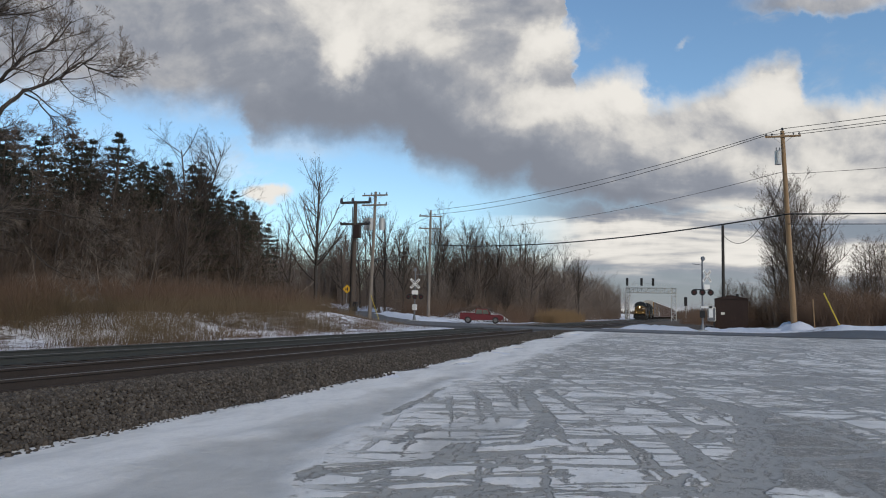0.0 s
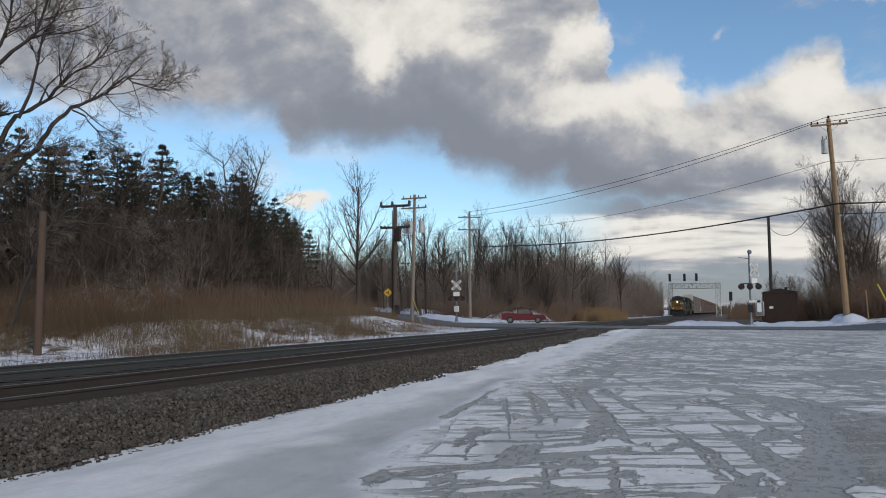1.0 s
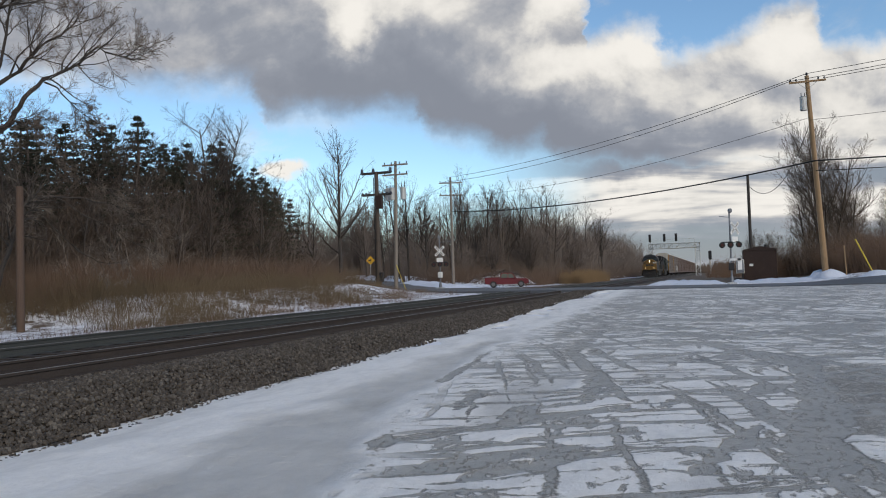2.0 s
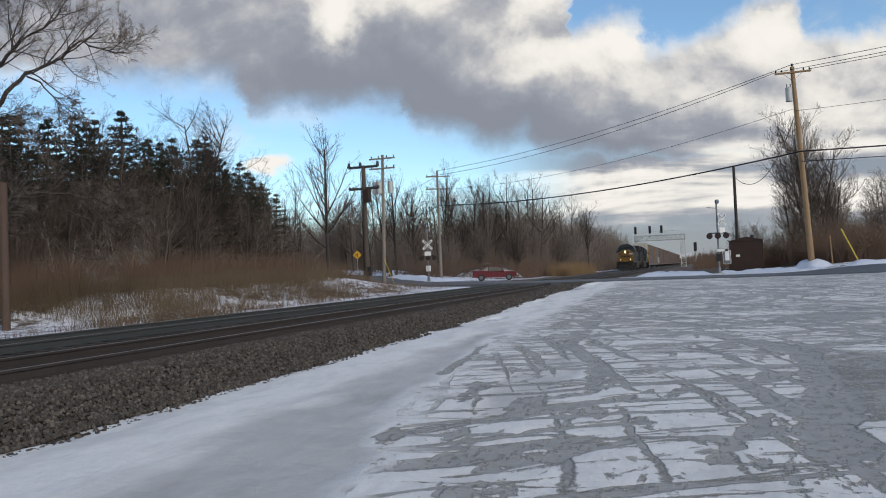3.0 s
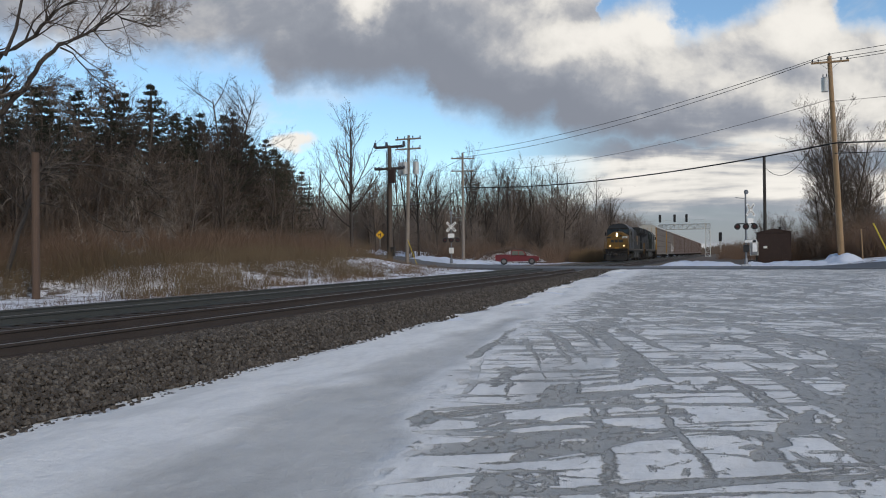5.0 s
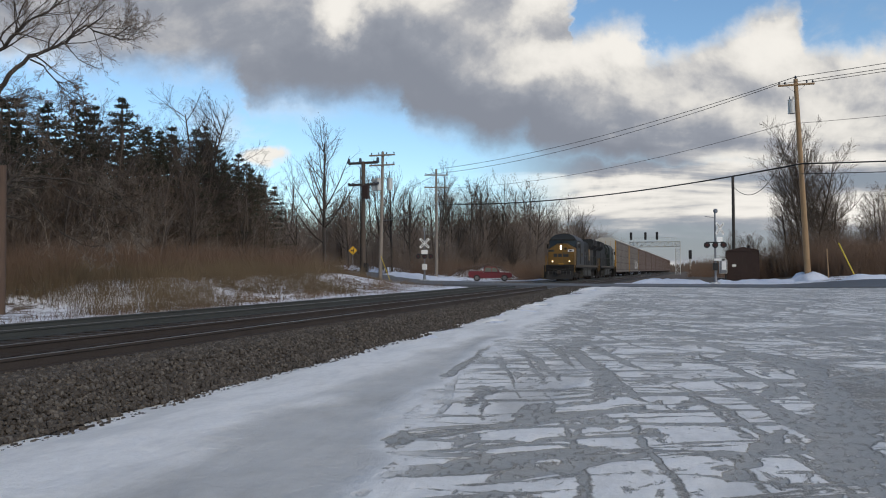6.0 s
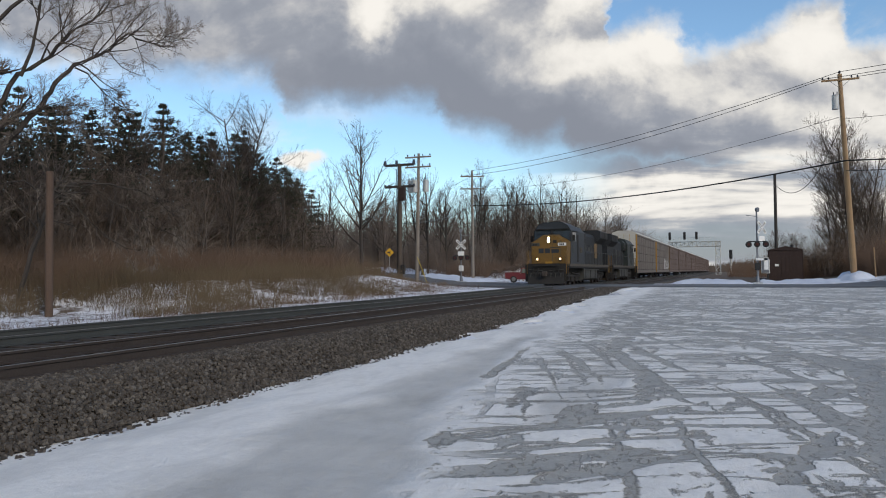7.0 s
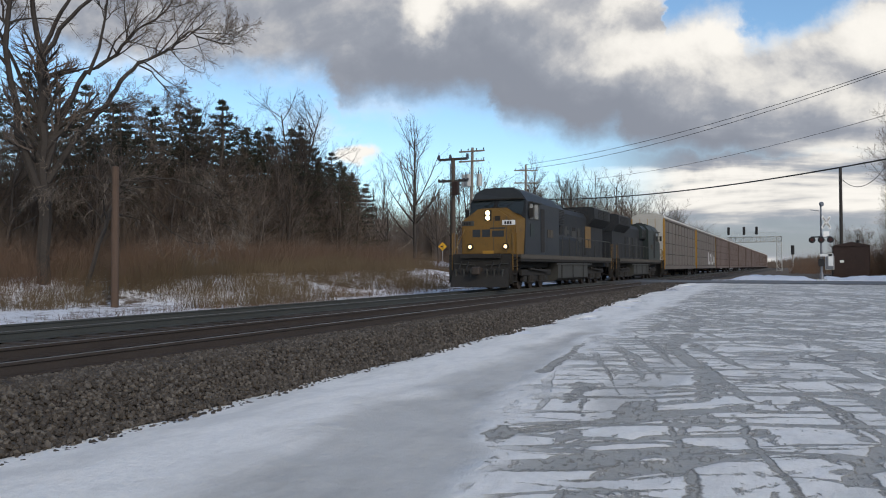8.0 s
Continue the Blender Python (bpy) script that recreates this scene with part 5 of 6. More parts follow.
def signal_gantry():
    G = thing("signal_gantry", (-3.8, 200, -.35), "pale steel lattice signal gantry over the tracks", "signal gantry")
    def lattice(name, a, b, w, n):
        a, b = Vector(a), Vector(b)
        d = (b - a)
        up = Vector((0, 0, 1)) if abs(d.z) < 1 else Vector((1, 0, 0))
        bm = bmesh.new()
        for y in (-w, w):
            o = Vector((0, y, 0))
            for s in (-1, 1):
                tube(bm, a + o + up * s * w, b + o + up * s * w, .09, sides=6)
            for i in range(n):
                p, q = a + d * i / n + o, a + d * (i + 1) / n + o
                s = 1 if i % 2 else -1
                tube(bm, p + up * s * w, q - up * s * w, .05, sides=5)
                tube(bm, p + up * w, p - up * w, .05, sides=5)
        return part(name, bm, M_GALV, G)
    lattice("leg", (0, 0, 0), (0, 0, 9.1), .55, 9)
    lattice("beam", (.6, 0, 8.5), (-11.6, 0, 8.5), .62, 13)
    lattice("leg", (-11.2, 0, 0), (-11.2, 0, 9.1), .45, 9)
    part("walkway", a_box(-10.5, -.5, -1.4, -.7, 8.95, 9.03), M_GALV, G)
    rail = bmesh.new()
    for i in range(9):
        tube(rail, (-10.2 + i * 1.2, -1.4, 9.0), (-10.2 + i * 1.2, -1.4, 10.1), .03, sides=5)
    tube(rail, (-10.2, -1.4, 10.1), (-.6, -1.4, 10.1), .03, sides=5)
    part("walkway_rail", rail, M_GALV, G)
    for x in (-11.2, -7.7, -4.9):
        h = part("signal_head", a_box(x - .3, x + .3, -1.9, -1.6, 9.6, 11.5, bevel=.1), M_DARK, G, "black signal head")
        for z in (10.0, 10.55, 11.1):
            part("hood", a_tube((x, -1.9, z), (x, -2.25, z), .17, sides=10), M_DARK, h)
    M = thing("dwarf_signal", (-.8, 182, .55), "black colour-light signal on a slim mast", "signal")
    part("mast", a_tube((0, 0, 0), (0, 0, 5.2), .1), M_GALV, M)
    part("head", a_box(-.35, .35, -.2, .1, 3.6, 5.6, bevel=.1), M_DARK, M)
    part("ladder", a_box(-.2, .2, .2, .24, 0, 3.6), M_GALV, M)


def wheel(parent, x, y, r, w=.24):
    t = part("wheel", a_tube((x - w / 2, y, r), (x + w / 2, y, r), r, sides=20), M_RUBBER, parent, "black tyre")
    o = 1 if x > 0 else -1
    part("rim", a_tube((x + o * w / 2, y, r), (x + o * (w / 2 + .015), y, r), r * .62, r * .5, sides=14), M_CHROME, t)


def pickup_truck():
    T = thing("pickup_truck", (-21.8, 83.9, .50), "dark red four-door pickup truck parked at the crossing", "pickup truck", turn=103)
    # local: length along y, front at -y turned to face along the road
    body = prism([(-2.85, .55), (-2.85, .98), (-2.5, 1.12), (-1.35, 1.16), (2.75, 1.16), (2.8, .5), (2.2, .42), (-2.4, .42)], -.97, .97, axis="x")
    bmesh.ops.bevel(body, geom=body.edges[:], offset=.04, segments=1, affect="EDGES")
    part("body", body, M_TRUCK, T)
    cab = prism([(-1.25, 1.14), (-.72, 1.90), (.72, 1.94), (.90, 1.14)], -.86, .86, axis="x")
    bmesh.ops.bevel(cab, geom=cab.edges[:], offset=.05, segments=2, affect="EDGES")
    c = part("cab", cab, M_TRUCK, T)
    for s in (-1, 1):
        for a in ([(-1.02, 1.24), (-.68, 1.76), (-.22, 1.78), (-.22, 1.24)], [(-.12, 1.24), (-.12, 1.78), (.62, 1.80), (.74, 1.24)]):
            part("side_window", prism(a, s * .845, s * .875, axis="x"), M_GLASS, c)
        part("mirror", a_box(s * 1.06 - .1, s * 1.06 + .1, -1.1, -.95, 1.15, 1.35, bevel=.02), M_TRUCK, T)
    part("windscreen", prism([(-1.25, 1.2), (-.78, 1.84), (-.74, 1.82), (-1.19, 1.18)], -.72, .72, axis="x"), M_GLASS, c)
    part("rear_window", prism([(.87, 1.30), (.77, 1.80), (.79, 1.81), (.90, 1.31)], -.7, .7, axis="x"), M_GLASS, c)
    part("cargo_bed", a_box(-.80, .80, 1.05, 2.7, 1.10, 1.175), M_DARK, T, "dark open cargo bed")
    for x0, x1, y0, y1 in ((-.96, -.80, .95, 2.78), (.80, .96, .95, 2.78), (-.80, .80, 2.70, 2.80)):
        part("bed_side", a_box(x0, x1, y0, y1, 1.08, 1.34, bevel=.02), M_TRUCK, T)
    part("front_bumper", a_box(-.95, .95, -2.98, -2.8, .42, .66, bevel=.04), M_CHROME, T)
    part("rear_bumper", a_box(-.95, .95, 2.76, 2.92, .45, .66, bevel=.04), M_CHROME, T)
    part("grille", a_box(-.55, .55, -2.88, -2.84, .7, .96), M_DARK, T)
    for s in (-1, 1):
        part("headlight", a_box(s * .76 - .16, s * .76 + .16, -2.885, -2.84, .76, .95), M_ALU, T)
        part("tail_light", a_box(s * .88 - .07, s * .88 + .07, 2.78, 2.82, .75, 1.1), M_REDPAINT, T)
        for y in (-1.85, 1.75):
            wheel(T, s * .86, y, .43)
    T.scale = (.86, .86, .86)


def yellow_sign():
    S = thing("warning_sign", (-52.0, 112.5, 1.25), "yellow diamond warning sign with a black arrow on a post", "road sign")
    part("post", a_tube((0, 0, -.3), (0, 0, 4.3), .05), M_GALV, S)
    n = Vector((52.0, -112.5, 0)).normalized()
    q = n.to_track_quat("-Y", "Z").to_matrix().to_4x4()
    b = a_box(-.5, .5, -.01, .01, -.5, .5)
    b.transform(Matrix.Translation(Vector((0, 0, 3.75)) + n * .07) @ q @ Matrix.Rotation(radians(45), 4, "Y"))
    p = part("panel", b, M_YELLOW_SIGN, S, "yellow diamond panel")
    g = bmesh.new()
    box(g, .02, .14, -.016, -.012, -.34, .30)
    box(g, -.2, .1, -.0165, -.0125, -.05, .07)
    vs = [g.verts.new(v) for v in ((-.36, -.0145, .01), (-.14, -.0145, .17), (-.14, -.0145, -.15))]
    g.faces.new(vs)
    g.transform(Matrix.Translation(Vector((0, 0, 3.75)) + n * .07) @ q)
    part("arrow", g, M_DARK, p)
    D = thing("delineator_sign", (-62, 104, 1.6), "small white square sign on a thin post", "road sign")
    part("post", a_tube((0, 0, -.2), (0, 0, 1.5), .035), M_GALV, D)
    part("panel", a_box(-.25, .25, -.05, -.03, 1.1, 1.7), M_WHITE, D)


# ---- trees and brush ----
class Limbs:
    """Collects tapered tubes and makes one mesh of them."""

    def __init__(self):
        self.v, self.f = [], []

    def tube(self, pts, radii):
        sides = 7 if radii[0] > .12 else 5 if radii[0] > .04 else 3
        first = len(self.v)
        for i, p in enumerate(pts):
            d = (pts[min(i + 1, len(pts) - 1)] - pts[max(i - 1, 0)]).normalized()
            a = d.orthogonal().normalized()
            b = d.cross(a)
            for s in range(sides):
                t = 6.2832 * s / sides
                self.v.append(p + (a * math.cos(t) + b * math.sin(t)) * radii[i])
        for i in range(len(pts) - 1):
            for s in range(sides):
                q = first + i * sides
                self.f.append((q + s, q + (s + 1) % sides, q + sides + (s + 1) % sides, q + sides + s))

    def made(self, name, mat, parent, label=""):
        return mesh_part(name, [tuple(p) for p in self.v], self.f, mat, parent, label)


def spray(rng, stem, twigs, p, d, length, r, level, lift, wild, kids):
    """One branch with its own branches: a crooked polyline, thinning, with children along its outer part."""
    n = 5 if level < 2 else 3
    pts, radii = [p.copy()], [r]
    for i in range(n):
        d = (d + Vector((rng.uniform(-1, 1), rng.uniform(-1, 1), rng.uniform(-1, 1))) * wild + Vector((0, 0, lift))).normalized()
        pts.append(pts[-1] + d * length / n)
        radii.append(max(.006, r * (1 - .75 * (i + 1) / n)))
    (stem if level < 2 else twigs).tube(pts, radii)
    branch_out(rng, stem, twigs, pts, radii, length, level, lift, wild, kids)


def branch_out(rng, stem, twigs, pts, radii, length, level, lift, wild, kids):
    if level >= len(kids):
        return
    n = len(pts) - 1
    for j in range(kids[level]):
        t = rng.uniform(.25, .98) * n
        i = min(int(t), n - 1)
        q = pts[i].lerp(pts[i + 1], t - i)
        along = (pts[i + 1] - pts[i]).normalized()
        side = along.orthogonal().normalized()
        side.rotate(Matrix.Rotation(rng.uniform(0, 6.28), 3, along))
        a = rng.uniform(.45, 1.1)
        d = (along * math.cos(a) + side * math.sin(a)).normalized()
        rest = length * (1 - .55 * t / n)
        spray(rng, stem, twigs, q, d, rest * rng.uniform(.38, .62), radii[i] * rng.uniform(.42, .6), level + 1, lift, wild, kids)


def bare_tree(seed, height, r, label, kids=(16, 7, 5), lift=.12, wild=.16, bark=None, fork=1, twig=None, splay=.4):
    rng = random.Random(seed)
    T = thing("bare_tree", (0, 0, 0), label, "tree", "bare trees")
    stem, twigs = Limbs(), Limbs()
    for k in range(fork):
        lean = Vector((rng.uniform(-.12, .12), rng.uniform(-.12, .12), 1)) if fork == 1 else Vector((rng.uniform(-splay, splay), rng.uniform(-splay, splay), 1))
        spray(rng, stem, twigs, Vector((rng.uniform(-.3, .3) * (fork > 1), rng.uniform(-.3, .3) * (fork > 1), -.2)), lean.normalized(), height * rng.uniform(.85, 1), r / fork ** .4, 0, lift, wild * .35, kids)
    stem.made("trunk", bark or M_BARK, T)
    twigs.made("crown", twig or M_TWIG, T, "bare twigs")
    return T


def limbed_tree(name, at, facing, limbs, seed, label, kids, bark, twig, droop=0.0, spread=1.0):
    """A tree whose main limbs follow given bends: (right, up) in metres in the plane that faces a way, with some depth of its own."""
    rng = random.Random(seed)
    T = thing(name, at, label, "tree", "bare trees")
    f = Vector((facing[0], facing[1], 0)).normalized()
    right = Vector((f.y, -f.x, 0))
    stem, twigs = Limbs(), Limbs()
    for line, r0, r1, depth in limbs:
        pts = []
        for i, (a, z) in enumerate(line):
            pts.append(right * a * spread + Vector((0, 0, z)) + f * depth * i / len(line))
        fine = []
        for i in range(len(pts) - 1):
            for j in range(3):
                q = pts[i].lerp(pts[i + 1], j / 3)
                fine.append(q + Vector((rng.uniform(-.07, .07), rng.uniform(-.07, .07), rng.uniform(-.07, .07))) * (1 if i or j else 0))
        fine.append(pts[-1])
        radii = [r0 + (r1 - r0) * i / (len(fine) - 1) for i in range(len(fine))]
        stem.tube(fine, radii)
        length = sum((fine[i + 1] - fine[i]).length for i in range(len(fine) - 1))
        branch_out(rng, stem, twigs, fine[len(fine) // 4:], radii[len(fine) // 4:], min(length, 8.0), 0, .05 - droop, .24, kids)
    stem.made("trunk", bark, T)
    twigs.made("crown", twig, T, "fine bare twigs")
    return T


def pine_tree(seed, height, label):
    """A pine: straight trunk, tiers of nearly level boughs, each a flat fan of needle tufts, ragged and gapped towards the foot."""
    rng = random.Random(seed)
    T = thing("pine_tree", (0, 0, 0), label, "pine tree", "pine trees")
    stem = Limbs()
    top = Vector((rng.uniform(-.4, .4), rng.uniform(-.4, .4), height))
    stem.tube([Vector((0, 0, -.2)), top * .5, top], [.22, .15, .03])
    nv, nf = [], []
    tiers = int(height * 1.25)
    for w in range(tiers):
        t = .24 + .76 * (w + rng.random() * .5) / tiers
        z = height * min(t, .985)
        reach = min(1, (1 - t) * 3.2 + .10) * (1 - t * .45) * height * .26 * rng.uniform(.5, 1.25)
        turn = rng.uniform(0, 6.28)
        for b in range(5):
            if rng.random() < (.35 if t < .5 else .1):
                continue
            a = turn + b * 1.257 + rng.uniform(-.3, .3)
            ln = reach * rng.uniform(.6, 1.1)
            out = Vector((math.cos(a), math.sin(a), 0))
            side = Vector((-out.y, out.x, 0))
            p0 = top * (z / height)
            p1 = p0 + out * ln + Vector((0, 0, .10 * ln))
            stem.tube([p0, p1], [.04, .012])
            for c in range(int(5 + ln * 8)):
                u = rng.uniform(.22, 1.05)
                q = p0.lerp(p1, u) + side * rng.uniform(-1, 1) * ln * .34 * (1.15 - abs(u - .6)) + Vector((0, 0, rng.uniform(-.10, .22)))
                for k in range(12):
                    d = (out * rng.uniform(-.2, 1) + side * rng.uniform(-.9, .9) + Vector((0, 0, rng.uniform(-.15, .75)))).normalized() * rng.uniform(.12, .28)
                    e = d.orthogonal().normalized() * .035
                    e.rotate(Matrix.Rotation(rng.uniform(0, 6.28), 3, d))
                    i = len(nv)
                    nv.extend((q + e, q - e, q + d + e * .3))
                    nf.append((i, i + 1, i + 2))
    stem.made("trunk", M_BARK_DARK, T)
    mesh_part("crown", [tuple(p) for p in nv], nf, M_NEEDLE, T, "dark green needle tufts on level boughs")
    return T


def spikes(pos, vec, r):
    """Thin three-sided spikes: bases pos, vectors vec, base radius r (arrays)."""
    n = len(pos)
    ang = np.array([0, 2.094, 4.189])
    ring = np.stack([np.cos(ang), np.sin(ang), 0 * ang], -1)
    v = np.concatenate([pos[:, None] + ring[None] * r[:, None, None], (pos + vec)[:, None]], 1).reshape(-1, 3)
    k = np.arange(n)[:, None, None] * 4
    f = (np.array([[0, 1, 3], [1, 2, 3], [2, 0, 3]])[None] + k).reshape(-1, 3)
    return v, f


def stems_mesh(name, mat, label, category, sets):
    vs, fs, k = [], [], 0
    for v, f in sets:
        vs.append(v), fs.append(f + k)
        k += len(v)
    me = bpy.data.meshes.new(name)
    me.from_pydata(np.concatenate(vs).tolist(), [], np.concatenate(fs).tolist())
    me.materials.append(mat)
    return tagged(new(name, me), label, category, kind="stuff")


def thicket(name, rng, places, height, mat, label, category, per=14, tilt=.45, twigs=2, r=.012):
    """Upright stems in clumps at (x, y) places, each with a few side twigs."""
    places = np.array(places)
    c = np.repeat(places, per, 0)
    n = len(c)
    xy = c + rng.normal(0, .28, (n, 2))
    z = np.array([land_height(x, y) for x, y in places]).repeat(per)
    pos = np.column_stack([xy, z - .05])
    h = np.repeat(height if np.ndim(height) else np.full(len(places), height), per) * rng.uniform(.45, 1.1, n)
    vec = np.column_stack([rng.normal(0, tilt, n), rng.normal(0, tilt, n), np.ones(n)]) * h[:, None]
    sets = [spikes(pos, vec, np.full(n, r))]
    for _ in range(twigs):
        t = rng.uniform(.3, .85, n)[:, None]
        tv = np.column_stack([rng.normal(0, .5, n), rng.normal(0, .5, n), rng.uniform(.2, .8, n)]) * h[:, None] * .42
        sets.append(spikes(pos + vec * t, tv, np.full(n, r * .6)))
    return stems_mesh(name, mat, label, category, sets)


def scatter(rng, n, x0, x1, y0, y1, keep=None):
    p = np.column_stack([rng.uniform(x0, x1, n), rng.uniform(y0, y1, n)])
    return p if keep is None else np.array([q for q in p if keep(*q)])


def off_road(x, y):
    """True where no road runs on the far side of the tracks."""
    line = [(-16, 59), (-24, 64.5), (-31, 73), (-42, 92), (-60, 115), (-95, 140)]
    for (ax, ay), (bx, by) in zip(line, line[1:]):
        d = Vector((bx - ax, by - ay))
        t = min(1, max(0, Vector((x - ax, y - ay)).dot(d) / d.length_squared))
        if (Vector((x, y)) - Vector((ax, ay)) - d * t).length < 5.0:
            return False
    return True


def plant(proto, spots, rng, size=(.85, 1.12)):
    """Copies of a grown tree at the spots; the first stands on the first spot."""
    for i, (x, y, *h) in enumerate(spots):
        s = h[0] if h else rng.uniform(*size)
        m = pose(x, y, land_height(x, y), 0, 0, rng.uniform(0, 360))
        t = proto if i == 0 else copy_thing(proto, m)
        t.matrix_basis = m @ Matrix.Diagonal((s, s, s, 1))


def vegetation():
    rng = np.random.default_rng(11)
    # the big spreading tree at the edge of the woods
    limbs = [
        ([(0, -1.1), (-.1, 4), (-.2, 6.8), (-.25, 10.1)], .30, .18, .2),
        ([(-.25, 10.1), (-.8, 12.7), (-1.0, 16), (-1.4, 19)], .14, .03, -1.0),
        ([(-.25, 10.0), (.4, 11.5), (1.4, 13.5), (1.8, 16), (2.6, 18.5)], .12, .02, 1.0),
        ([(-.2, 10.0), (1.2, 11.8), (2.8, 13.4), (3.6, 15.5), (5.2, 17.5)], .12, .02, -1.4),
        ([(0, 4.6), (.85, 7.6), (2.2, 9.45), (3.75, 10.6), (5.0, 12.0), (6.6, 13.1), (7.6, 14.6)], .15, .025, 2.0),
        ([(.1, 4.0), (1.6, 6.2), (3.2, 7.9), (3.9, 9.0), (5.0, 10.0), (6.75, 10.9), (7.7, 11.7), (9.3, 11.3), (10.4, 11.3)], .15, .02, -1.5),
        ([(-.1, 3.2), (-1.4, 6), (-2.0, 10), (-1.7, 14), (-2.2, 17)], .2, .04, -1.5),
        ([(-.2, 6.8), (-1.6, 9.5), (-3.2, 12.5), (-4.6, 15)], .12, .02, 1.5),
        ([(0, 5.5), (1.4, 7.0), (3.4, 7.9), (4.6, 7.6)], .11, .02, -1.0),
        ([(2.2, 9.3), (3.0, 11.4), (3.3, 13.6), (4.4, 15.4)], .09, .02, .5),
        ([(5.0, 10.0), (6.0, 9.6), (7.2, 8.6), (8.0, 8.2)], .05, .012, .5),
    ]
    limbed_tree("spreading_tree", (-31.9, 24.7, land_height(-31.9, 24.7) + .7), (-.8, .6), limbs, 4,
                "large bare spreading tree with forked grey trunk", (24, 11, 7), M_BARK, M_TWIG, spread=.81)
    # pale drooping tree beside the stub pole
    droop = [
        ([(0, 0), (.5, 2.2), (1.3, 4.6), (1.6, 5.4)], .11, .08, 0),
        ([(1.5, 5.2), (2.8, 5.3), (4.2, 4.4), (5.8, 3.4), (6.4, 3.0)], .045, .01, -.8),
        ([(1.5, 5.2), (3.2, 5.5), (5.0, 5.2), (6.4, 4.4), (7.0, 3.6)], .045, .01, .8),
        ([(1.4, 5.0), (2.2, 4.6), (3.2, 3.2), (4.4, 2.4), (5.2, 2.3)], .04, .01, -1.2),
        ([(1.5, 5.2), (2.4, 6.2), (3.6, 6.4), (4.8, 6.1), (5.8, 5.6)], .04, .01, .4),
        ([(1.2, 4.6), (.2, 5.4), (-1.0, 5.2), (-2.2, 4.2)], .04, .01, -.5),
        ([(1.4, 5.0), (.8, 6.4), (.2, 7.4), (-.6, 7.9)], .04, .01, .3),
        ([(1.5, 5.2), (2.0, 6.6), (2.6, 7.6), (3.5, 8.0)], .035, .01, -.3),
    ]
    limbed_tree("drooping_tree", (-29.8, 25.2, land_height(-29.8, 25.2)), (-.76, .65), droop, 8,
                "pale bare tree with arching drooping branches", (13, 7, 4), M_BARK, M_BARK_PALE, droop=.16)
    # pines
    kinds = [pine_tree(20 + i, 15.0, "dark green pine with ragged crown in the woods") for i in range(4)]
    spots = [(-45.5, 40.5, 0.81), (-47.5, 44, 0.85), (-45.0, 47, 0.88), (-46.8, 50.5, 0.81), (-44.6, 54.3, 0.84), (-47.0, 57.5, 0.89), (-45.5, 60.0, 0.86), (-45.3, 63.3, 0.99),
             (-47.5, 66, 1.02), (-44.2, 67.5, 0.85), (-45.0, 71.0, 0.77), (-48.5, 74.0, 0.8), (-46.5, 76.0, 0.75), (-52, 47, 0.91), (-52, 56, 1.02), (-53, 66, 0.97),
             (-41.5, 44, 0.80), (-41.0, 52, 0.77), (-41.5, 60, 0.80), (-42.0, 38.5, 0.76), (-44.2, 43.2, 0.82)]
    spots += [(-46.2, 53.0, 0.98), (-44.0, 57.0, 0.88), (-43.6, 50.6, 0.92), (-46.0, 46.0, 0.76), (-43.8, 61.8, 0.89), (-44.0, 65.2, 0.74),
              (-43.2, 70.0, 0.72), (-46.5, 69.0, 0.76), (-48, 71.5, 0.85), (-43.5, 73.5, 0.66), (-40.8, 56, 0.70), (-41, 64.5, 0.76)]
    spots += [(x, y, .62 + .22 * rng.random()) for x, y in scatter(rng, 16, -52, -41.5, 28, 62)] + [(-44, 33, .84), (-47, 37, .9), (-50, 31, .95), (-43, 27, .8), (-49, 41, .92), (-53, 36, 1.0), (-42, 34, .7)]
    for i, p in enumerate(kinds):
        plant(p, spots[i::4], rng)
    # bare trees: kinds
    tall = [bare_tree(40 + i, 14.0, .17, "slender bare tree in the woods", (20, 7, 4), .14, .15) for i in range(5)]
    dark = [bare_tree(60 + i, 12.0, .14, "dark bare understorey tree", (18, 7, 4), .05, .24, M_BARK_DARK, 1, M_TWIG) for i in range(3)]
    bushy = [bare_tree(80 + i, 12.5, .26, "dense many-stemmed bare tree", (20, 9, 5), .08, .26, M_BARK_DARK, 5, M_TWIG) for i in range(2)]
    lone = bare_tree(95, 14.2, .22, "tall bare tree standing clear of the woods", (26, 8, 5), .16, .14)
    plant(lone, [(-35.4, 69.9, 1.0), (-41.0, 128.0, 1.02), (-34.0, 118, .95), (-46, 120, .9)], rng)
    # woods beside the big tree and behind the pines
    sp = [(x, y) for x, y in scatter(rng, 45, -56, -38.5, 18, 74)] + [(x, y, s) for (x, y), s in zip(scatter(rng, 60, -43, -38.5, 27, 66), rng.uniform(.55, .85, 60))]
    for i, p in enumerate(dark):
        plant(p, sp[i::3], rng, (.55, .95))
    # a dense dark crown standing out over the pines
    oak = [bare_tree(70 + i, 15.0, .26, "dark densely twigged bare tree rising over the pines", (30, 10, 6), .06, .26, M_BARK_DARK, 2, M_TWIG_DARK) for i in range(1)]
    plant(oak[0], [(-42.2, 57.0, .98), (-43.5, 60.5, .86), (-41.0, 47.5, .74)], rng)
    # far woods along the road and the railway
    far = [q for q in scatter(rng, 105, -90, -36, 92, 150) if off_road(*q)]
    far += [q for q in scatter(rng, 45, -40, -23, 118, 220)]
    far += [(x, y) for x, y in ((-52, 82), (-56, 88), (-50, 90), (-60, 84), (-64, 92), (-57, 79), (-66, 80), (-70, 88), (-54, 96), (-62, 100))]
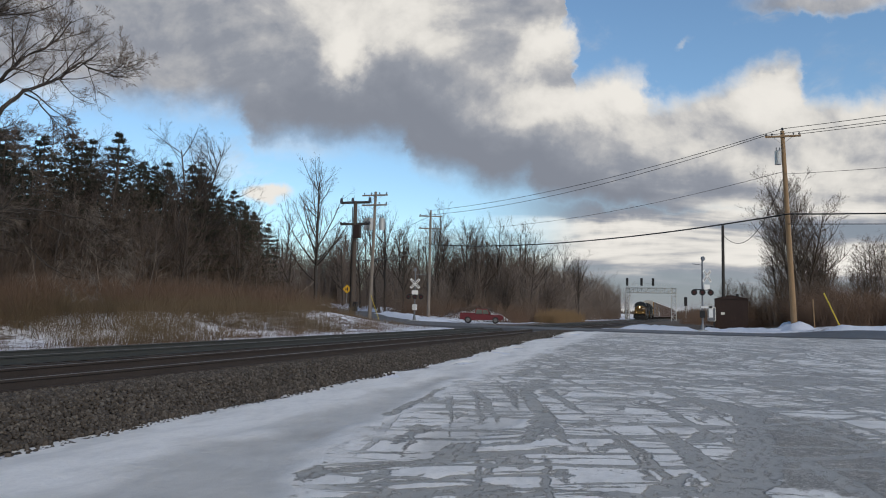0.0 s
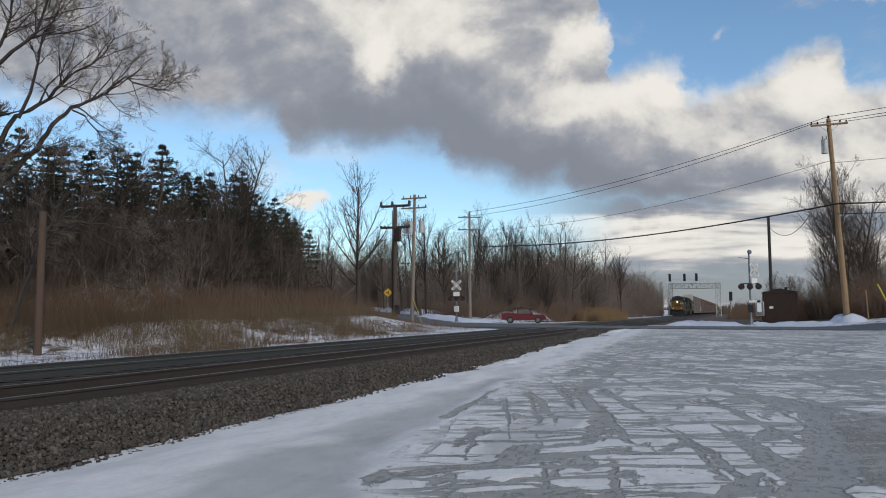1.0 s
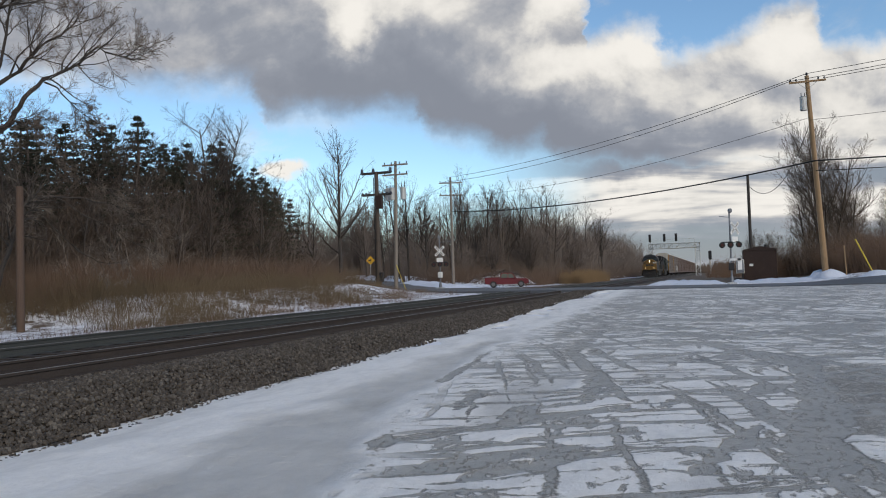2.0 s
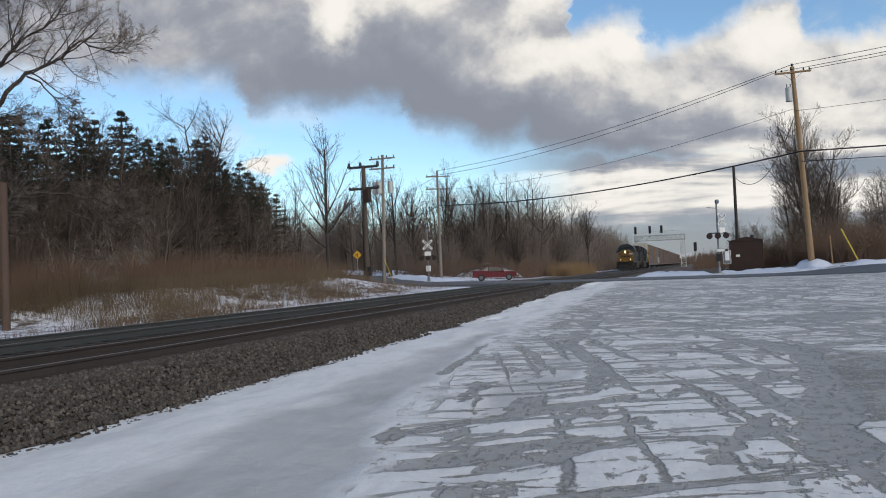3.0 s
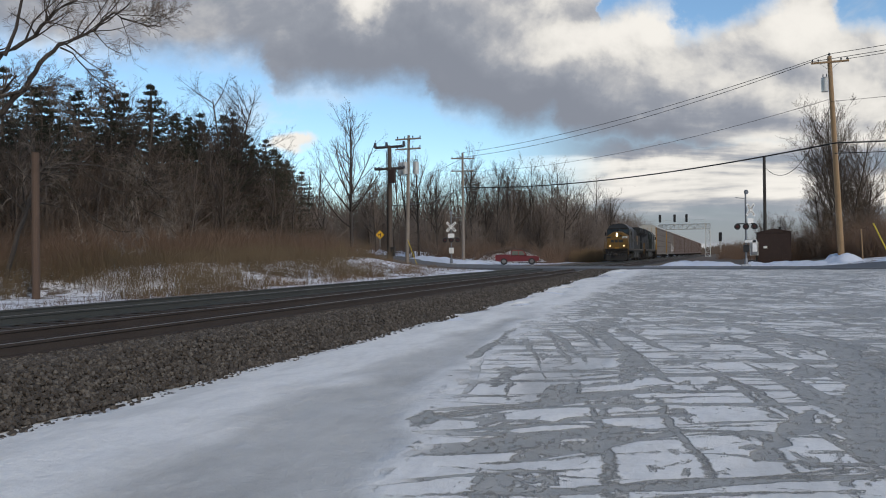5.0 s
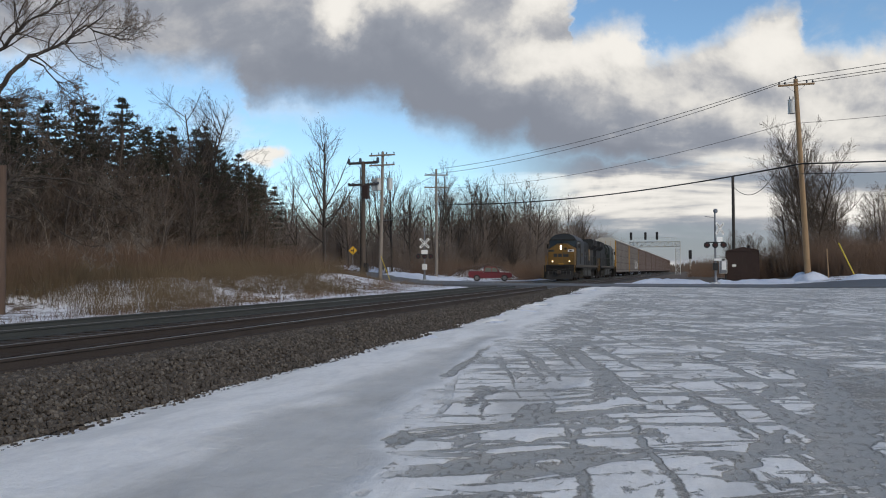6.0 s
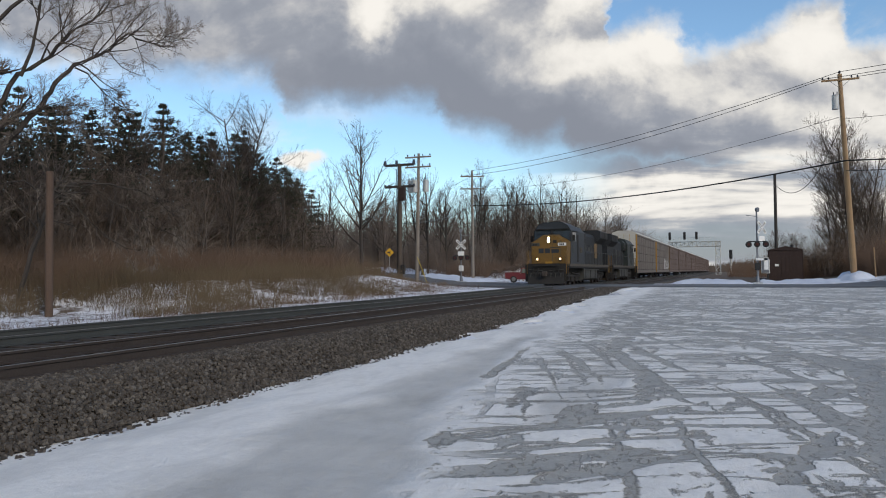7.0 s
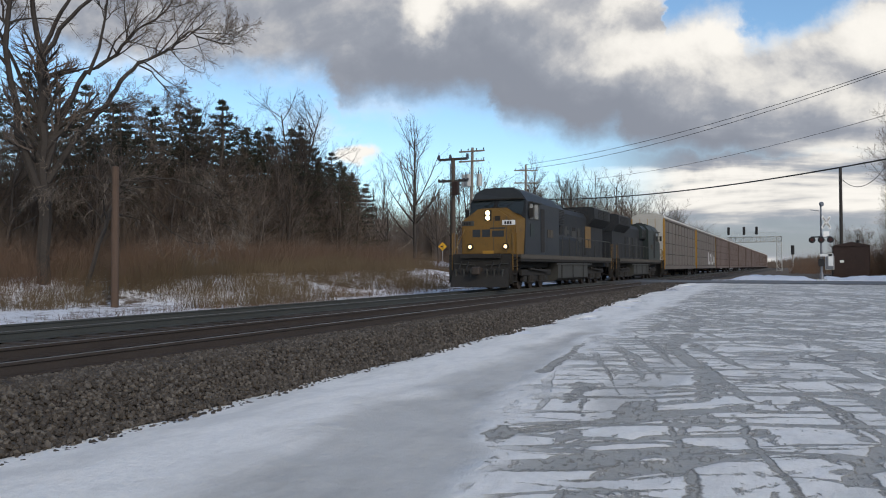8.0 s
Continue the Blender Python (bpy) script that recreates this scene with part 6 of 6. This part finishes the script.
    for i, p in enumerate(tall):
        plant(p, far[i::5], rng, (.72, 1.12))
    # trees right of the crossing
    clump = bare_tree(84, 13.6, .24, "tall dense bare tree with several upright stems beyond the road", (30, 10, 6), .17, .20, M_BARK_DARK, 4, M_TWIG, .30)
    plant(clump, [(11.3, 86.0, 1.02), (13.2, 88.5, .72)], rng)
    plant(bushy[0], [(9.6, 87.0, .62), (8.6, 128, .5), (24, 104, .8)], rng)
    plant(bushy[1], [(13.5, 90.0, .6), (18.5, 96, .5), (21, 101, .75), (30, 108, .8), (6.2, 140, .55), (-25, 108, .55), (-27, 116, .6), (-22.5, 128, .55), (-29, 104, .5)], rng)
    # far line of trees at the horizon
    n = 12000
    x, y = rng.uniform(-700, 500, n), rng.uniform(520, 760, n)
    pos = np.column_stack([x, y, np.zeros(n)])
    vec = np.column_stack([rng.normal(0, .8, n), np.zeros(n), rng.uniform(6, 8.5, n) * (1 + .3 * np.sin(x * .021) + .2 * np.sin(x * .067))])
    stems_mesh("distant_woods", M_TWIG, "distant line of bare woods on the horizon", "woods", [spikes(pos, vec, np.full(n, 1.1))])
    # deep far woods: upright stems with fine twigs
    p = np.concatenate([scatter(rng, 900, -120, -34, 100, 200, off_road), scatter(rng, 420, -40, -23, 120, 300), scatter(rng, 90, -75, -50, 76, 100, off_road)])
    h = np.where(p[:, 1] < 118, 8.0, 12.0) * rng.uniform(.7, 1.12, len(p))
    thicket("deep_woods", rng, p, h, M_WOODS, "deep grey-brown woods of bare upright stems", "woods", per=9, tilt=.07, twigs=6, r=.055)
    # undergrowth filling the woods
    p = np.concatenate([scatter(rng, 3200, -62, -37.5, 10, 84, off_road), scatter(rng, 2400, -110, -30, 92, 190, off_road), scatter(rng, 900, -36, -21, 104, 250)])
    thicket("undergrowth", rng, p, np.where((p[:, 0] < -40) & (p[:, 1] < 84) & (-p[:, 0] > p[:, 1] * .61), rng.uniform(3.5, 8.5, len(p)), rng.uniform(1.5, 4.5, len(p))), M_BRUSH_DARK, "tangle of dark brown undergrowth stems in the woods", "undergrowth", per=12, tilt=.22, twigs=3, r=.024)
    # brown brush along the edge of the woods
    def crest(y):
        return float(np.interp(y, (14, 22, 30, 40, 60), (-31.0, -29.5, -23.5, -20.0, -19.5)))
    p = scatter(rng, 3000, -40.0, -25.0, 8, 62, lambda x, y: off_road(x, y) and noise.noise((x * .2, y * .2, 8.0)) * 3 + crest(y) - float(np.interp(y, (22, 32), (0.3, 7.5))) > x)
    thicket("brush", rng, p, rng.uniform(.8, 2.4, len(p)), M_BRUSH, "reddish brown leafless brush along the woods", "brush", per=14, tilt=.35, twigs=3, r=.010)
    p = np.concatenate([scatter(rng, 620, 5.0, 34, 80, 104), scatter(rng, 800, 9.6, 34, 64, 80), scatter(rng, 250, -1, 30, 110, 150)])
    thicket("brush", rng, p, rng.uniform(1.6, 3.6, len(p)), M_BRUSH, "brown leafless brush beyond the road", "brush", per=18, tilt=.3, twigs=3, r=.016)
    p = np.column_stack([rng.normal(12.2, 2.2, 170), rng.normal(86, 2.0, 170)])
    thicket("brush", rng, p, rng.uniform(2.5, 5.5, len(p)), M_BRUSH_DARK, "dark tangle of stems under the dense tree", "brush", per=14, tilt=.2, twigs=4, r=.022)
    p = scatter(rng, 800, -36, -19.5, 92, 150, off_road)
    thicket("brush", rng, p, rng.uniform(1.0, 2.8, len(p)), M_BRUSH, "brown leafless brush behind the crossing", "brush", per=16, tilt=.35, twigs=3, r=.014)
    # straw grass and weeds on the bank, in clumps with snow between
    p = scatter(rng, 5200, -34, -19.5, 8, 62, lambda x, y: off_road(x, y) and noise.noise((x * .45, y * .30, 4.0)) * 1.3 + noise.noise((x * 1.6, y * 1.1, 9.0)) * .7 + (crest(y) - 2.5 - x) * .10 > 0.05)
    thicket("dead_grass", rng, p, rng.uniform(.15, .55, len(p)), M_GRASS, "tufts of straw-coloured dead grass in snow", "grass", per=12, tilt=.5, twigs=1, r=.010)
    p = scatter(rng, 2600, -33, -20, 10, 46, lambda x, y: noise.noise((x * .3, y * .22, 21.0)) * 1.8 + (crest(y) + .5 - x) * .12 > 0.10)
    thicket("dead_grass", rng, p, rng.uniform(.5, 1.3, len(p)), M_STRAW, "olive-brown clumps of tall dead weeds on the bank", "weeds", per=14, tilt=.3, twigs=3, r=.009)
    p = scatter(rng, 420, -23, -17.2, 14, 58, off_road)
    thicket("dead_grass", rng, p, rng.uniform(.2, .6, len(p)), M_BRUSH, "sparse dry weeds standing in snow", "weeds", per=7, tilt=.4, twigs=2, r=.008)
    # straw and olive clumps on the snowy bank
    p = scatter(rng, 1500, -32.5, -23.5, 8, 60, lambda x, y: off_road(x, y) and noise.noise((x * .26, y * .2, 14.0)) * 1.8 + (-x - 29.5) * .08 > 0.40)
    thicket("dead_grass", rng, p, rng.uniform(.7, 1.7, len(p)), M_STRAW, "tall straw-brown dead weeds on the snowy bank", "weeds", per=14, tilt=.25, twigs=3, r=.009)
    # golden reeds by the far track
    p = scatter(rng, 420, -19.6, -16.8, 104, 132)
    thicket("reeds", rng, p, rng.uniform(1.2, 2.3, len(p)), M_REED, "stand of golden dry reeds beside the track", "reeds", per=16, tilt=.1, twigs=0, r=.02)
    # leaning dead trunk at the edge of the road
    d = thing("fallen_trunk", (-47.5, 84.0, land_height(-47.5, 84)), "pale leaning dead trunk at the wood's edge", "dead tree")
    L = Limbs()
    L.tube([Vector((0, 0, 0)), Vector((1.5, 1, 2.0)), Vector((3.0, 2.0, 3.4)), Vector((3.8, 2.4, 4.6))], [.13, .12, .09, .05])
    L.tube([Vector((2.6, 1.8, 3.0)), Vector((3.6, 1.6, 3.4))], [.06, .03])
    L.made("trunk", M_BARK_PALE, d)
    # thin pale saplings
    sap = bare_tree(99, 4.2, .05, "thin pale leaning sapling in the brush", (7, 4), .05, .2, M_BARK_PALE, 2, M_BARK_PALE)
    plant(sap, [(-34.5, 40, 1.0), (-35.5, 44, 1.1), (-36, 52, 1.0), (-37, 58, 1.2), (-38, 64, 1.2), (-33.5, 34, .9), (-38.5, 68, 1.3)], rng)


M_TWIG_DARK = material("dark_bare_twigs", (0.062, 0.050, 0.042), 0.95, 0, 0.3, 0.7, 8, 0, each=0.2)
M_WOODS = material("grey_brown_far_woods", (0.165, 0.135, 0.115), 0.95, 0, 0.3, 0.25, 5, 0)
M_STRAW = material("straw_brown_weeds", (0.135, 0.10, 0.06), 0.95, 0, 0.4, 0.4, 6, 0)
M_BRUSH_DARK = material("dark_brown_undergrowth", (0.135, 0.102, 0.079), 0.95, 0, 0.35, 0.3, 5, 0)


def brush_pile():
    """A low heap of cut branches and snow behind the parked truck."""
    rng = np.random.default_rng(31)
    P = thing("brush_pile", (-26.3, 97.0, land_height(-26.3, 97.0)), "heap of cut brown branches dusted with snow behind the parked truck", "brush pile")
    vs, n = [], 24
    rise = lambda a, b: 1.75 * max(0, 1 - (a / 4.6) ** 2 - (b / 2.4) ** 2) ** .7 * (.8 + .4 * noise.noise((a, b, 3.0)))
    for j in range(n + 1):
        for i in range(n + 1):
            a, b = (i / n - .5) * 9.4, (j / n - .5) * 5.0
            vs.append((a, b, rise(a, b) - .15))
    q = n + 1
    mesh_part("heap", vs, [(j * q + i, j * q + i + 1, (j + 1) * q + i + 1, (j + 1) * q + i) for j in range(n) for i in range(n)], M_LAND, P, "earth and snow under the branches")
    m = 2600
    a, b = rng.normal(0, 2.0, m), rng.normal(0, 1.0, m)
    pos = np.column_stack([a, b, [rise(u, v) - .05 for u, v in zip(a, b)]])
    vec = np.column_stack([rng.normal(0, .8, m), rng.normal(0, .8, m), rng.uniform(0, .45, m)])
    v, f = spikes(pos, vec, np.full(m, .022))
    mesh_part("branches", v.tolist(), f.tolist(), M_WOODS, P, "tangle of cut branches")


def snow_banks():
    """Ploughed ridges along the road."""
    def ridge(a, b, width, height, seed, label):
        a, b = Vector(a), Vector(b)
        d = (b - a)
        n, m = max(8, int(d.length / .35)), 9
        nrm = Vector((-d.y, d.x)).normalized()
        vs = []
        for i in range(n + 1):
            end = min(1, i / 3, (n - i) / 3)
            for j in range(m + 1):
                c = a + d * i / n + nrm * (j / m - .5) * width * (1 + .3 * noise.noise((i * .2, seed, j * .1)))
                u = 1 - (2 * j / m - 1) ** 2
                z = land_height(c.x, c.y) - .06 + max(0, u) * height * end * (.75 + .7 * noise.noise((c.x * .8, c.y * .8, seed)) + .3 * noise.noise((c.x * 2.7, c.y * 2.7, seed)))
                vs.append((c.x, c.y, z))
        q = m + 1
        fs = [(i * q + j, i * q + j + 1, (i + 1) * q + j + 1, (i + 1) * q + j) for i in range(n) for j in range(m)]
        tagged(mesh_part("snow_bank", vs, fs, M_SNOWPILE, smooth=True), label, "snow bank", "snow banks")
    ridge((-4.5, 66), (1.0, 63.5), 4.0, .45, 1.0, "low ploughed snow bank along the road")
    ridge((1.5, 66.5), (8.5, 61.5), 3.2, .40, 2.0, "lumpy ploughed snow bank by the shed")
    ridge((6.8, 63.8), (8.8, 60.8), 2.2, .85, 3.0, "heaped snow round the foot of the tan pole")
    ridge((9, 57.5), (24, 55.5), 2.2, .4, 4.0, "low ploughed snow bank along the road")
    ridge((-25, 75), (-38, 96), 5.0, .5, 5.0, "smooth snow bank along the far road")
    ridge((-40, 102), (-62, 126), 7.0, .7, 6.0, "smooth snow bank along the far road")
    ridge((-24.5, 80), (-28, 88), 2.0, .2, 7.0, "patchy snow beside the parked truck")


# ---- everything in place ----
ground()
ballast_bed()
roads()
railway_track(NEAR_TRACK, "nearer railway track, dark rusty rails on wooden ties", M_RAIL)
railway_track(FAR_TRACK, "farther railway track, grey-green rails on wooden ties", M_RAIL_GREY)
the_train()
poles()
wires()
equipment_shed()
crossing_signal((1.6, 62.5, .62), (.75, -.66, 0), 5.55, "crossing signal mast with crossbuck beside the equipment shed", (0, -1, 0), .26, gate=True)
crossing_signal((-24.5, 69.3, .75), (.33, -.94, 0), 4.9, "crossing signal mast with crossbuck on the far side of the tracks", (.33, -.94, 0))
signal_gantry()
pickup_truck()
yellow_sign()
vegetation()
snow_banks()
brush_pile()
loose_stones()
ties()


def motions():
    for car, behind, turn in TRAIN:
        walk(car, [(t, pose(FAR_TRACK, y + behind, RAIL_TOP, 0, 0, turn)) for t, y in NOSE_ROWS])


motions()
